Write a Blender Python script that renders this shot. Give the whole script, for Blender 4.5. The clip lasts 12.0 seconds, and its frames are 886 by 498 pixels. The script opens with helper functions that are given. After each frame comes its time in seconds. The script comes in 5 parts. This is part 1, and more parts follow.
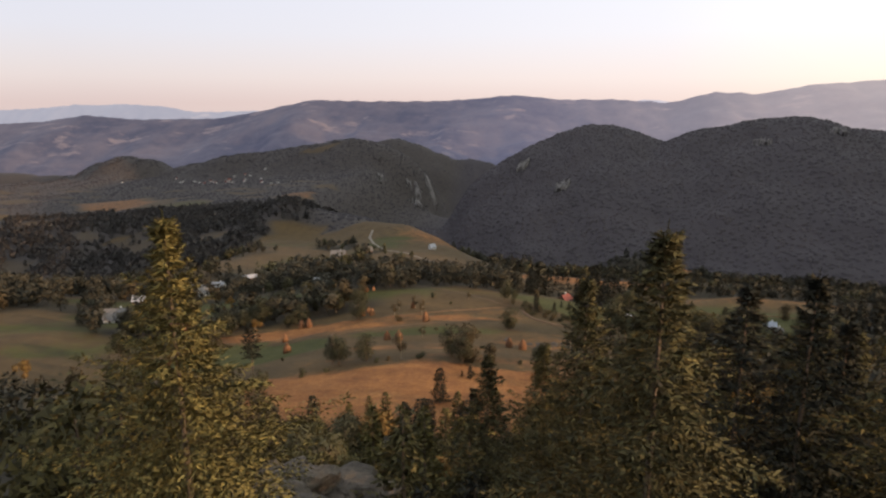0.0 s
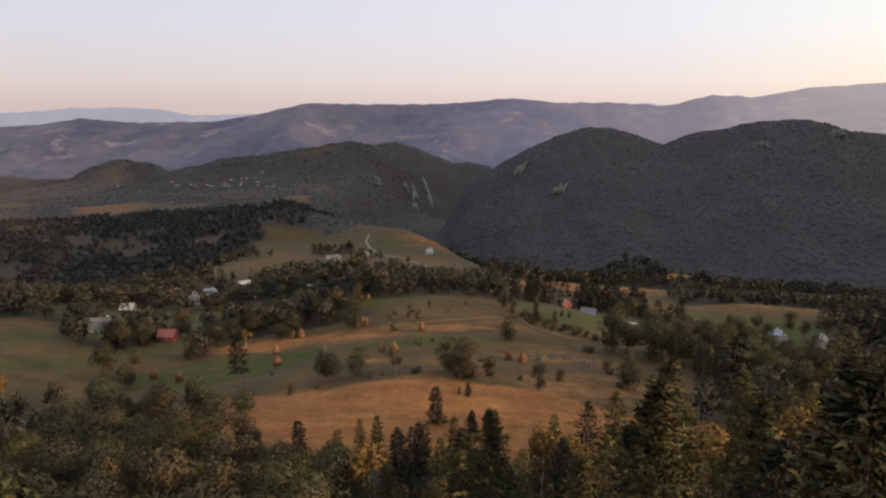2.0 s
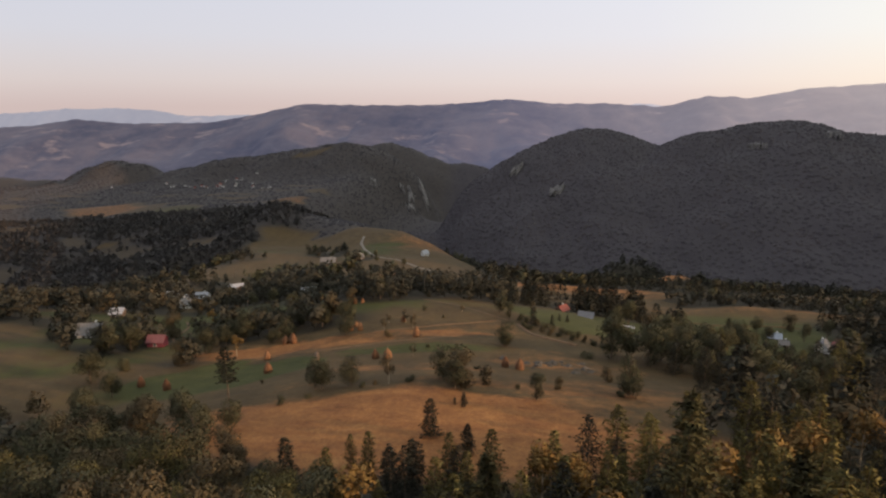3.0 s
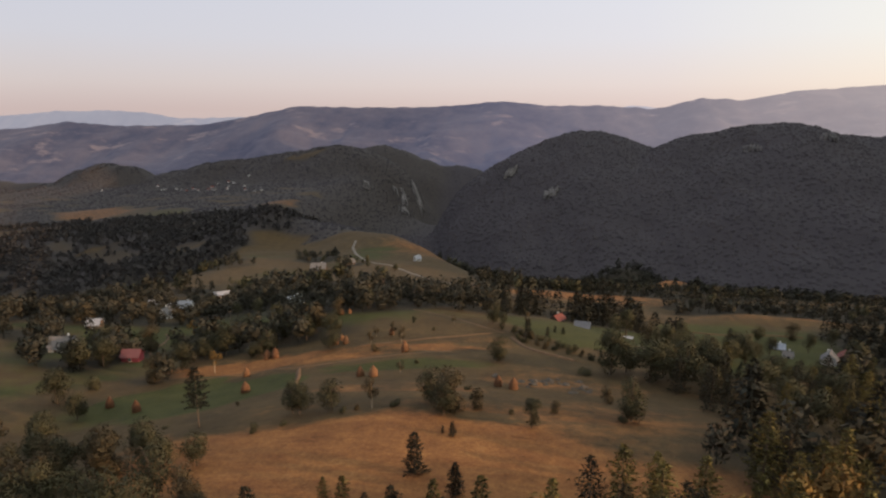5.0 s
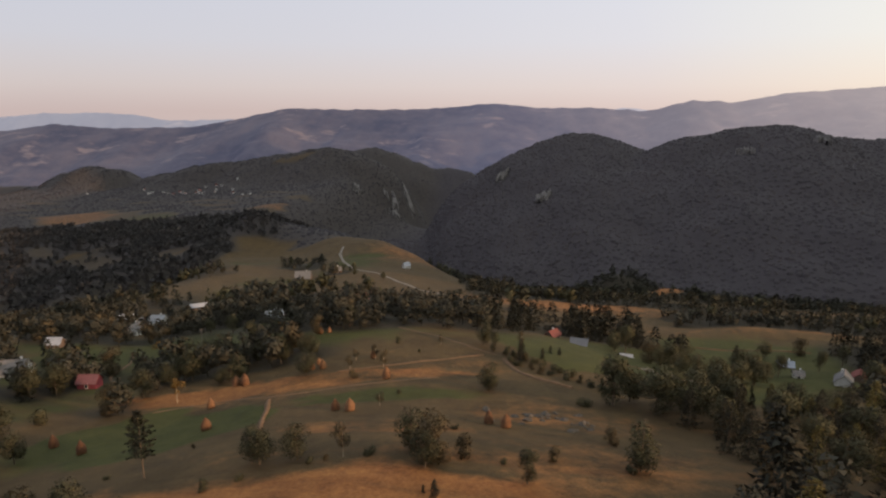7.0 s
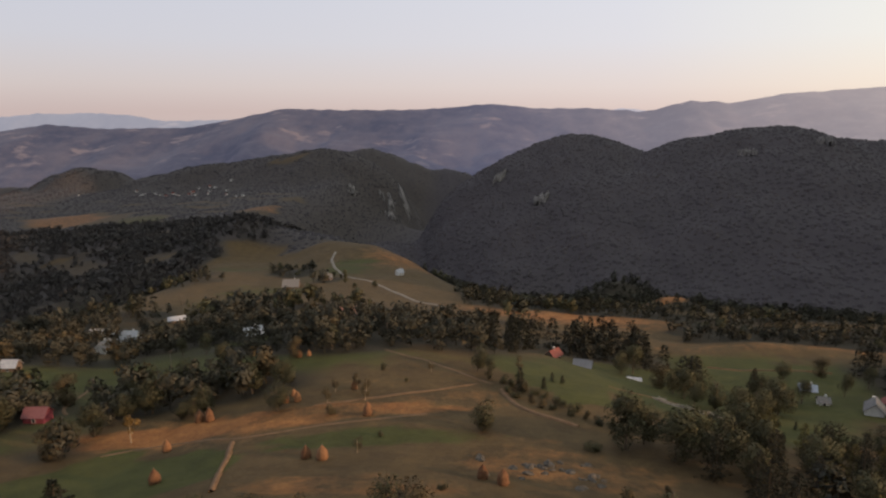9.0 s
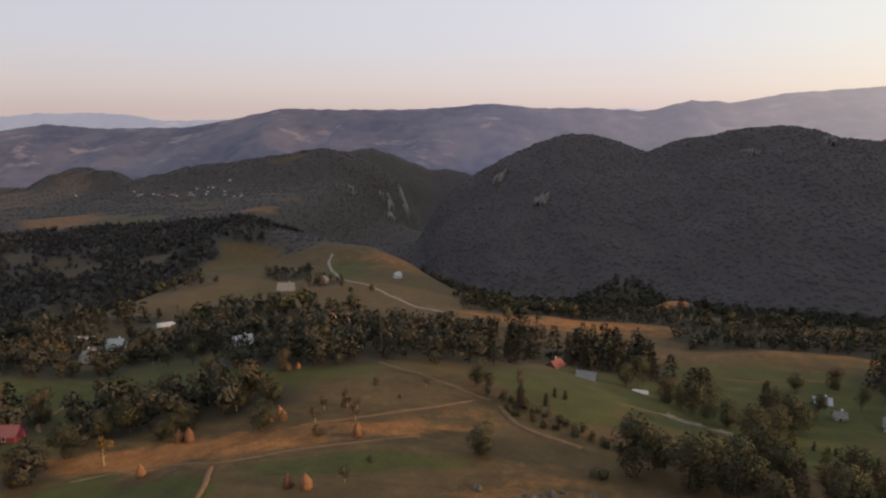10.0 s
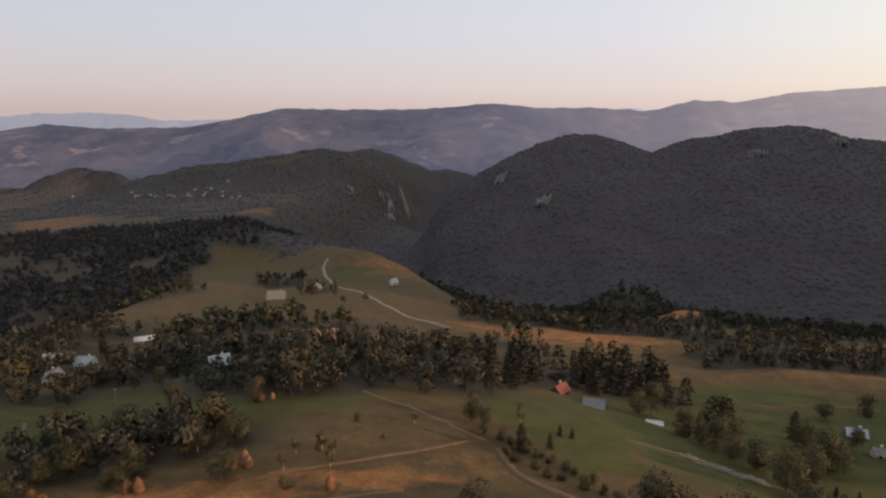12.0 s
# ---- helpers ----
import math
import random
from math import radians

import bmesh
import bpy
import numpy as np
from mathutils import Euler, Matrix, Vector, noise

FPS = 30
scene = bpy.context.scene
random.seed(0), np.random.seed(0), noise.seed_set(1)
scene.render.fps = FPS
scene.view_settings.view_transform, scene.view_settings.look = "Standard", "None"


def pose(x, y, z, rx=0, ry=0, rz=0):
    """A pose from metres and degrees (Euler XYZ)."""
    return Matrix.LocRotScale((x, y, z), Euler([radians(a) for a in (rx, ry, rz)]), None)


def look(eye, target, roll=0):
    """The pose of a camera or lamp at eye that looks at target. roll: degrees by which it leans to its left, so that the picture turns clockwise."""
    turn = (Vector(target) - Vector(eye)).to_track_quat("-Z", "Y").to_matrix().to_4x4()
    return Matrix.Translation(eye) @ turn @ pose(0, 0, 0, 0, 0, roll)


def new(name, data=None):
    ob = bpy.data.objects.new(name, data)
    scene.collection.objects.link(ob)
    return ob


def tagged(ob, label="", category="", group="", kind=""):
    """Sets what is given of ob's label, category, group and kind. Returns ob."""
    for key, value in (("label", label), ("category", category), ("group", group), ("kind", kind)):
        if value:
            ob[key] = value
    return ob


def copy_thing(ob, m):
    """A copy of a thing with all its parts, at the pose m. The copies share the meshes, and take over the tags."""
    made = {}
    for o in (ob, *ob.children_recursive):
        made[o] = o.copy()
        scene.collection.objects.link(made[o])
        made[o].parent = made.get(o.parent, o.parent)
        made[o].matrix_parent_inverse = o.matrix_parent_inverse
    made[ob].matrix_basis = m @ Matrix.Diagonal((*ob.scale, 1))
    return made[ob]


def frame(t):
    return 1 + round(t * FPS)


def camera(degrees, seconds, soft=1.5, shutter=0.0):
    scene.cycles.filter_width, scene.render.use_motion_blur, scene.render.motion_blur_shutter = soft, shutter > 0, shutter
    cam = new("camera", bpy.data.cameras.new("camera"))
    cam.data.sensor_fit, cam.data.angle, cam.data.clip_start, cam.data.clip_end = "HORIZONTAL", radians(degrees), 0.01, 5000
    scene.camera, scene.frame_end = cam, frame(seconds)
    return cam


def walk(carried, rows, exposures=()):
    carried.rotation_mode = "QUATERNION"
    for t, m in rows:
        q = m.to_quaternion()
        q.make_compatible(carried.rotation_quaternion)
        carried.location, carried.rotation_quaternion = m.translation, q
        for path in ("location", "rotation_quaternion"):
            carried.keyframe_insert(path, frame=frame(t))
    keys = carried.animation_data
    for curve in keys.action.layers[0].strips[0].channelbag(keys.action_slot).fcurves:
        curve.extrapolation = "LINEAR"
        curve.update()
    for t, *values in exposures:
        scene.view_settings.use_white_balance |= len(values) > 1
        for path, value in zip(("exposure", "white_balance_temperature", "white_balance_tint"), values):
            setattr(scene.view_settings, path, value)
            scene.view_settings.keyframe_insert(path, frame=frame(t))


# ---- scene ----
import functools

# The camera glides level over a wooded hillside and out over the meadows.
PATH = [
    (0.0, pose(1.29, -27.51, 75.15, 76.978, 0, 8.375)),
    (0.5, pose(1.14, -26.18, 75.12, 77.053, 0, 8.371)),
    (1.0, pose(0.98, -24.38, 75.10, 77.125, 0, 8.331)),
    (1.5, pose(0.69, -22.21, 75.07, 77.188, 0, 8.256)),
    (2.0, pose(0.43, -19.92, 75.02, 77.241, 0, 8.132)),
    (2.5, pose(0.25, -17.61, 74.98, 77.283, 0, 7.957)),
    (3.0, pose(0.11, -15.28, 74.94, 77.319, 0, 7.779)),
    (5.0, pose(0.09, -3.97, 74.95, 77.507, 0, 7.257)),
    (5.5, pose(-0.00, 0.00, 75.00, 77.553, 0, 7.055)),
    (6.0, pose(-0.09, 4.44, 75.07, 77.602, 0, 6.846)),
    (6.5, pose(-0.18, 9.29, 75.16, 77.652, 0, 6.660)),
    (7.0, pose(-0.26, 14.39, 75.25, 77.692, 0, 6.508)),
    (9.0, pose(-0.51, 36.41, 75.57, 77.724, 0, 6.267)),
    (9.5, pose(-0.50, 42.02, 75.60, 77.712, 0, 6.270)),
    (10.0, pose(-0.47, 47.52, 75.61, 77.697, 0, 6.287)),
    (10.5, pose(-0.40, 53.10, 75.63, 77.688, 0, 6.312)),
    (11.0, pose(-0.29, 58.72, 75.63, 77.684, 0, 6.358)),
    (11.5, pose(-0.16, 64.31, 75.62, 77.681, 0, 6.412)),
    (12.0, pose(0.00, 70.00, 75.60, 77.682, 0, 6.459)),
]
cam = camera(70, 12.0, soft=2.3)
walk(cam, PATH, [(0.0, 0.36), (0.5, 0.32), (1.0, 0.26), (2.0, 0.18), (3.0, 0.12), (4.5, 0.06), (6.0, 0.02), (9.0, 0.0), (12.0, 0.0)])

# ---- light ----
SUN_AZ, SUN_EL = radians(-15.0), radians(14.0)      # from +x towards +y, above the horizon
sun_way = Vector((math.cos(SUN_AZ) * math.cos(SUN_EL), math.sin(SUN_AZ) * math.cos(SUN_EL), math.sin(SUN_EL)))
sun = new("sun", bpy.data.lights.new("sun", "SUN"))
sun.data.energy, sun.data.angle, sun.data.color = 3.9, radians(0.6), (1.0, 0.64, 0.38)
sun.matrix_world = look(sun_way * 100, (0, 0, 0))

world = bpy.data.worlds.new("evening_sky")
scene.world = world
world.use_nodes = True
wt = world.node_tree
wt.nodes.clear()
w_sky = wt.nodes.new("ShaderNodeTexSky")
w_sky.sky_type, w_sky.sun_disc = "NISHITA", False
w_sky.sun_elevation, w_sky.sun_rotation = SUN_EL, radians(90) - SUN_AZ
w_sky.air_density, w_sky.dust_density, w_sky.ozone_density, w_sky.altitude = 1.0, 4.0, 1.0, 900
w_co = wt.nodes.new("ShaderNodeTexCoord")
w_sep = wt.nodes.new("ShaderNodeSeparateXYZ")
w_ramp = wt.nodes.new("ShaderNodeValToRGB")
for e in range(3):
    w_ramp.color_ramp.elements.new(0.1 * (e + 1))
for el, (at, col) in zip(w_ramp.color_ramp.elements, (
        (0.0, (0.74, 0.59, 0.55, 1)), (0.035, (0.77, 0.665, 0.645, 1)), (0.10, (0.735, 0.71, 0.755, 1)),
        (0.22, (0.70, 0.715, 0.785, 1)), (1.0, (0.66, 0.73, 0.87, 1)))):
    el.position, el.color = at, col
# the sky grows brighter and yellower towards the sun
w_dot = wt.nodes.new("ShaderNodeVectorMath")
w_dot.operation = "DOT_PRODUCT"
w_dot.inputs[1].default_value = sun_way
w_warm = wt.nodes.new("ShaderNodeValToRGB")
w_warm.color_ramp.elements.new(0.4)
for el, (at, col) in zip(w_warm.color_ramp.elements, ((0.12, (0.95, 0.94, 0.97, 1)), (0.47, (1.21, 1.20, 1.19, 1)), (0.74, (1.60, 1.58, 1.28, 1)))):
    el.position, el.color = at, col
w_glow = wt.nodes.new("ShaderNodeMix")
w_glow.data_type, w_glow.blend_type = "RGBA", "MULTIPLY"
w_glow.inputs[0].default_value = 1.0
w_mix = wt.nodes.new("ShaderNodeMix")
w_mix.data_type = "RGBA"
w_scale = wt.nodes.new("ShaderNodeVectorMath")
w_scale.operation = "SCALE"
w_scale.inputs["Scale"].default_value = 0.10
w_bg = wt.nodes.new("ShaderNodeBackground")
w_out = wt.nodes.new("ShaderNodeOutputWorld")
wt.links.new(w_co.outputs["Generated"], w_sep.inputs[0])
wt.links.new(w_sep.outputs["Z"], w_ramp.inputs[0])
wt.links.new(w_sky.outputs[0], w_scale.inputs[0])
w_mix.inputs[0].default_value = 0.8
wt.links.new(w_scale.outputs[0], w_mix.inputs[6])
wt.links.new(w_co.outputs["Generated"], w_dot.inputs[0])
w_half = wt.nodes.new("ShaderNodeMath")
w_half.operation = "MULTIPLY_ADD"
w_half.inputs[1].default_value = w_half.inputs[2].default_value = 0.5
wt.links.new(w_dot.outputs["Value"], w_half.inputs[0])
wt.links.new(w_half.outputs[0], w_warm.inputs[0])
wt.links.new(w_ramp.outputs[0], w_glow.inputs[6])
wt.links.new(w_warm.outputs[0], w_glow.inputs[7])
wt.links.new(w_glow.outputs[2], w_mix.inputs[7])
wt.links.new(w_mix.outputs[2], w_bg.inputs[0])
wt.links.new(w_bg.outputs[0], w_out.inputs[0])
w_bg.inputs[1].default_value = 1.0


# ---- materials ----
def material(name, rough=0.9, metal=0.0):
    m = bpy.data.materials.new(name)
    m.use_nodes = True
    t = m.node_tree
    b = t.nodes["Principled BSDF"]
    b.inputs["Roughness"].default_value, b.inputs["Metallic"].default_value = rough, metal
    b.inputs["Specular IOR Level"].default_value = 0.2
    return m, t, b


def texture(t, scale, detail=4.0, rough=0.6, kind="Object"):
    co = t.nodes.new("ShaderNodeTexCoord")
    n = t.nodes.new("ShaderNodeTexNoise")
    n.inputs["Scale"].default_value, n.inputs["Detail"].default_value, n.inputs["Roughness"].default_value = scale, detail, rough
    t.links.new(co.outputs[kind], n.inputs["Vector"])
    return n.outputs["Fac"]


def ramp(t, fac, *stops):
    r = t.nodes.new("ShaderNodeValToRGB")
    while len(r.color_ramp.elements) < len(stops):
        r.color_ramp.elements.new(0.5)
    for el, (at, col) in zip(r.color_ramp.elements, stops):
        el.position, el.color = at, (*col, 1)
    t.links.new(fac, r.inputs[0])
    return r.outputs[0]


def mixed(t, fac, a, b, how="MIX"):
    m = t.nodes.new("ShaderNodeMix")
    m.data_type, m.blend_type = "RGBA", how
    if isinstance(fac, float):
        m.inputs[0].default_value = fac
    else:
        t.links.new(fac, m.inputs[0])
    for slot, v in ((6, a), (7, b)):
        if isinstance(v, tuple):
            m.inputs[slot].default_value = (*v, 1)
        else:
            t.links.new(v, m.inputs[slot])
    return m.outputs[2]


def maths(t, op, a, b):
    m = t.nodes.new("ShaderNodeMath")
    m.operation = op
    for slot, v in ((0, a), (1, b)):
        if isinstance(v, (int, float)):
            m.inputs[slot].default_value = v
        else:
            t.links.new(v, m.inputs[slot])
    return m.outputs[0]


def relief(t, b, height, strength, distance):
    n = t.nodes.new("ShaderNodeBump")
    n.inputs["Strength"].default_value, n.inputs["Distance"].default_value = strength, distance
    t.links.new(height, n.inputs["Height"])
    t.links.new(n.outputs[0], b.inputs["Normal"])


def attribute(t, name):
    a = t.nodes.new("ShaderNodeAttribute")
    a.attribute_name = name
    return a.outputs["Fac"]


def mottled(name, dark, light, scale, rough=0.9, metal=0.0, fine=8.0, bump=0.3, deep=0.05, own=0.0):
    """A surface mottled between two colours at two scales, with a relief; own: how far whole things differ."""
    m, t, b = material(name, rough, metal)
    big, small = texture(t, scale, 3), texture(t, scale * fine, 4)
    f = maths(t, "ADD", maths(t, "MULTIPLY", big, 0.55), maths(t, "MULTIPLY", small, 0.45))
    if own:
        info = t.nodes.new("ShaderNodeObjectInfo")
        f = maths(t, "ADD", f, maths(t, "MULTIPLY", maths(t, "SUBTRACT", info.outputs["Random"], 0.5), own))
    t.links.new(ramp(t, f, (0.32, dark), (0.68, light)), b.inputs["Base Color"])
    if bump:
        relief(t, b, small, bump, deep)
    return m


def foliage(name, dark, light, tip, own=0.5, glow=0.12):
    """Leaves: every clump and every tree has its own shade, and light passes a little way through."""
    m, t, b = material(name, 0.85)
    b.inputs["Specular IOR Level"].default_value = 0.12
    geo, info = t.nodes.new("ShaderNodeNewGeometry"), t.nodes.new("ShaderNodeObjectInfo")
    f = maths(t, "ADD", maths(t, "MULTIPLY", geo.outputs["Random Per Island"], 0.45),
              maths(t, "MULTIPLY", texture(t, 0.9, 3), 0.55))
    f = maths(t, "ADD", f, maths(t, "MULTIPLY", maths(t, "SUBTRACT", info.outputs["Random"], 0.5), own))
    col = ramp(t, f, (0.2, dark), (0.6, light), (0.95, tip))
    t.links.new(col, b.inputs["Base Color"])
    tr = t.nodes.new("ShaderNodeBsdfTranslucent")
    t.links.new(col, tr.inputs[0])
    mx = t.nodes.new("ShaderNodeMixShader")
    mx.inputs[0].default_value = glow
    t.links.new(b.outputs[0], mx.inputs[1])
    t.links.new(tr.outputs[0], mx.inputs[2])
    t.links.new(mx.outputs[0], t.nodes["Material Output"].inputs["Surface"])
    return m


LEAF_GREEN = foliage("green_leaves", (0.044, 0.042, 0.025), (0.074, 0.068, 0.038), (0.115, 0.101, 0.052), 0.4, 0.08)
LEAF_RUST = foliage("turning_leaves", (0.050, 0.040, 0.025), (0.090, 0.068, 0.038), (0.145, 0.104, 0.052), 0.4, 0.08)
# LEAF_GREEN darkened and dulled: the shade over the tree belts is put into it
LEAF_DUSK = foliage("shade_toned_leaves", (0.038, 0.036, 0.028), (0.050, 0.046, 0.034), (0.066, 0.058, 0.041), 0.4, 0.05)
# low sun painted in: a lighter, golder version of the green leaves
LEAF_WARM = foliage("sun_toned_leaves", (0.040, 0.036, 0.018), (0.105, 0.088, 0.034), (0.22, 0.17, 0.055), 0.4, 0.12)
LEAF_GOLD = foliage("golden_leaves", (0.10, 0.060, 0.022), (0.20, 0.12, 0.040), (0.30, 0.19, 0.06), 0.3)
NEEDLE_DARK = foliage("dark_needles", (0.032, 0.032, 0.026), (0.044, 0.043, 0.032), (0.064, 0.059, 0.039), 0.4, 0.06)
# one kind of needle twice: shade put into this colour, sunlight into the next
NEEDLE_DUSK = foliage("shade_toned_needles", (0.042, 0.039, 0.023), (0.110, 0.099, 0.046), (0.25, 0.210, 0.085), 0.3, 0.12)
NEEDLE_WARM = foliage("sun_toned_needles", (0.050, 0.046, 0.022), (0.150, 0.130, 0.050), (0.33, 0.270, 0.095), 0.3, 0.14)
# woods from here on carry haze in their colour: greyed and purplish
FAR_GREEN = foliage("hazed_green_wood", (0.045, 0.039, 0.043), (0.053, 0.046, 0.049), (0.061, 0.053, 0.055), 0.1, 0.0)
FAR_RUST = foliage("hazed_brown_wood", (0.048, 0.040, 0.043), (0.057, 0.048, 0.050), (0.065, 0.055, 0.056), 0.1, 0.0)
FAR_FIR = foliage("hazed_spruce_wood", (0.040, 0.036, 0.040), (0.048, 0.043, 0.046), (0.056, 0.050, 0.052), 0.1, 0.0)
HILL_GREEN = foliage("hazed_hill_wood", (0.033, 0.030, 0.033), (0.042, 0.037, 0.040), (0.052, 0.046, 0.047), 0.1, 0.0)
HILL_RUST = foliage("hazed_hill_brown_wood", (0.038, 0.033, 0.035), (0.048, 0.040, 0.041), (0.060, 0.049, 0.048), 0.1, 0.0)
HILL_FIR = foliage("hazed_hill_spruces", (0.028, 0.026, 0.030), (0.036, 0.033, 0.036), (0.044, 0.040, 0.042), 0.1, 0.0)
# lighter copies of the hill colours, lifted against the valley's deep shade
VALLEY_WOOD = foliage("hazed_valley_wood", (0.048, 0.044, 0.044), (0.061, 0.055, 0.053), (0.076, 0.066, 0.061), 0.1, 0.12)
VALLEY_RUST = foliage("hazed_valley_brown_wood", (0.053, 0.046, 0.045), (0.068, 0.058, 0.054), (0.086, 0.071, 0.063), 0.1, 0.12)
BARK = mottled("bark", (0.06, 0.045, 0.035), (0.17, 0.125, 0.09), 2.0, 0.95)
BARK_PALE = mottled("pale_bark", (0.20, 0.15, 0.10), (0.42, 0.34, 0.24), 2.0, 0.9)
HAY = mottled("hay", (0.10, 0.046, 0.025), (0.22, 0.110, 0.055), 1.5, 0.95, fine=10, bump=0.9, deep=0.12, own=0.35)
WOODEN = mottled("weathered_wood", (0.10, 0.08, 0.065), (0.26, 0.21, 0.17), 1.2, 0.9, own=0.3)
ROCK = mottled("limestone", (0.032, 0.027, 0.022), (0.135, 0.112, 0.090), 1.1, 0.92, fine=9, bump=0.9, deep=0.15)
EARTH = mottled("bare_earth", (0.085, 0.050, 0.028), (0.17, 0.105, 0.062), 0.5, 0.95, fine=8, bump=0.6, deep=0.06)
GRAVEL = mottled("pale_gravel", (0.13, 0.108, 0.088), (0.25, 0.21, 0.172), 0.4, 0.95, fine=9)


def stretched(t, scale, across, detail=5.0, rough=0.65):
    """Noise drawn out along the contour of the slope, as old mowing and terrace lines are."""
    co, mp = t.nodes.new("ShaderNodeTexCoord"), t.nodes.new("ShaderNodeMapping")
    mp.inputs["Rotation"].default_value = (0, 0, radians(-9))
    mp.inputs["Scale"].default_value = (scale, scale * across, scale)
    n = t.nodes.new("ShaderNodeTexNoise")
    n.inputs["Scale"].default_value, n.inputs["Detail"].default_value, n.inputs["Roughness"].default_value = 1.0, detail, rough
    t.links.new(co.outputs["Object"], mp.inputs["Vector"])
    t.links.new(mp.outputs[0], n.inputs["Vector"])
    return n.outputs["Fac"]


def ground_material():
    m, t, b = material("meadow_and_wood", 0.95)
    n_big, n_mid, n_fine, n_tuft = texture(t, 0.018, 5), texture(t, 0.11, 6, 0.68), texture(t, 1.6, 5, 0.7), texture(t, 0.42, 6, 0.72)
    n_line = stretched(t, 0.045, 7.0)
    broken = maths(t, "MULTIPLY", maths(t, "SUBTRACT", n_mid, 0.5), 0.65)
    blend = lambda p, a, q, c: maths(t, "ADD", maths(t, "MULTIPLY", p, a), maths(t, "MULTIPLY", q, c))
    dry = ramp(t, blend(blend(n_line, 0.4, n_mid, 0.6), 0.45, blend(n_tuft, 0.45, n_fine, 0.55), 0.55),
               (0.33, (0.074, 0.029, 0.012)), (0.44, (0.158, 0.064, 0.023)), (0.55, (0.260, 0.115, 0.039)), (0.67, (0.38, 0.19, 0.068)))
    olive = ramp(t, blend(blend(n_line, 0.3, n_mid, 0.7), 0.55, blend(n_tuft, 0.5, n_fine, 0.5), 0.45),
                 (0.30, (0.036, 0.024, 0.011)), (0.48, (0.071, 0.046, 0.021)), (0.68, (0.122, 0.080, 0.034)))
    green = ramp(t, blend(blend(n_line, 0.2, n_mid, 0.8), 0.6, n_fine, 0.4),
                 (0.34, (0.029, 0.031, 0.009)), (0.64, (0.072, 0.069, 0.019)))
    floor = ramp(t, n_fine, (0.30, (0.020, 0.017, 0.012)), (0.75, (0.055, 0.044, 0.028)))
    sharp = lambda a, k: maths(t, "MINIMUM", maths(t, "MAXIMUM", maths(t, "MULTIPLY", maths(t, "SUBTRACT",
                               maths(t, "ADD", attribute(t, a), maths(t, "ADD", broken, maths(t, "MULTIPLY", maths(t, "SUBTRACT", n_tuft, 0.5), 0.4))), 0.28), k), 0.0), 1.0)
    col = mixed(t, sharp("dry", 2.4), olive, dry)
    col = mixed(t, sharp("green", 3.0), col, green)
    col = mixed(t, sharp("wood", 2.2), col, floor)
    # undergrowth greyed like the far woods: haze is put into both colours
    hazed_scrub = ramp(t, n_mid, (0.30, (0.038, 0.033, 0.033)), (0.70, (0.064, 0.053, 0.048)))
    hazed_wood = ramp(t, n_mid, (0.30, (0.044, 0.038, 0.042)), (0.70, (0.056, 0.048, 0.051)))
    col = mixed(t, attribute(t, "hazed_scrub"), col, mixed(t, attribute(t, "gorge"), hazed_scrub, hazed_wood))
    t.links.new(col, b.inputs["Base Color"])
    relief(t, b, blend(n_tuft, 0.6, n_fine, 0.4), 0.7, 0.6)
    return m


GROUND = ground_material()


# ---- the shape of the land ----
def ease(v, a, b):
    u = np.clip((v - a) / (b - a), 0, 1)
    return u * u * (3 - 2 * u)


def line(v, ats, heights, soft=0.5):
    """A profile through a few stations, with its corners rounded."""
    ats = np.asarray(ats, float)
    total = 0
    for k in (-1.0, -0.5, 0.0, 0.5, 1.0):
        total = total + np.interp(v + k * soft * 30, ats, heights)
    return total / 5


def hump(x, y, cx, cy, rx, ry, turn=0.0):
    c, s = math.cos(radians(turn)), math.sin(radians(turn))
    u, v = (x - cx) * c + (y - cy) * s, (y - cy) * c - (x - cx) * s
    return np.exp(-(u / rx) ** 2 - (v / ry) ** 2)


@functools.lru_cache(None)
def wave_set(seed):
    r = np.random.RandomState(seed)
    return [(r.uniform(0, 6.28), r.uniform(0, 6.28), r.uniform(0.6, 1.7) * 6.28) for _ in range(7)]


def waves(x, y, size, seed):
    """Smooth rolling unevenness between -1 and 1 from a few crossed waves."""
    total = 0
    for a, p, f in wave_set(seed):
        f = f / size
        total = total + np.sin((x * math.cos(a) + y * math.sin(a)) * f + p + 0.7 * np.sin((x * math.sin(a) - y * math.cos(a)) * f * 0.6))
    return total / 4.5


def crest(x, y, xs, zs, yc, front, back, round_=60.0):
    """A ridge with the crest heights zs at xs, standing across y = yc; it falls away in front and behind."""
    d = y - yc
    fall = np.where(d < 0, front, back) * (np.sqrt(d * d + round_ ** 2) - round_)
    return line(x, xs, zs) - fall


def smax(a, b, k):
    m = np.maximum(a, b)
    return m + k * np.log(np.exp((a - m) / k) + np.exp((b - m) / k))


def spine(y):
    return np.interp(y, (-50, 176, 300, 430, 560, 680, 815, 950, 1300), (-15, -15, -65, -95, -112, -160, -245, -330, -420))


def side_valley(x, y):
    """The upland with the far hamlet, which falls to a wooded side valley in front of it."""
    edge = np.interp(x, (-2200, -1400, -900, -540, -400, -300), (1080, 1010, 960, 850, 740, 640))
    top = np.interp(x, (-2200, -1400, -845, -540, -330, -230, -120), (-175, -145, -128, -101, -80, -100, -190)) - 10 * ease(y - edge, 150, 420) - 130 * ease(x, -470, -300) * ease(y, 860, 1080)
    down = edge + 25 * waves(x, y, 190, 17) - y
    top = top - 0.45 * np.maximum(0, y - 1700)
    return top - 0.30 * (np.sqrt(np.maximum(down, 0) ** 2 + 900) - 30) + 9 * waves(x * 1.3, y * 0.6, 130, 18) * ease(down, -60, 120)


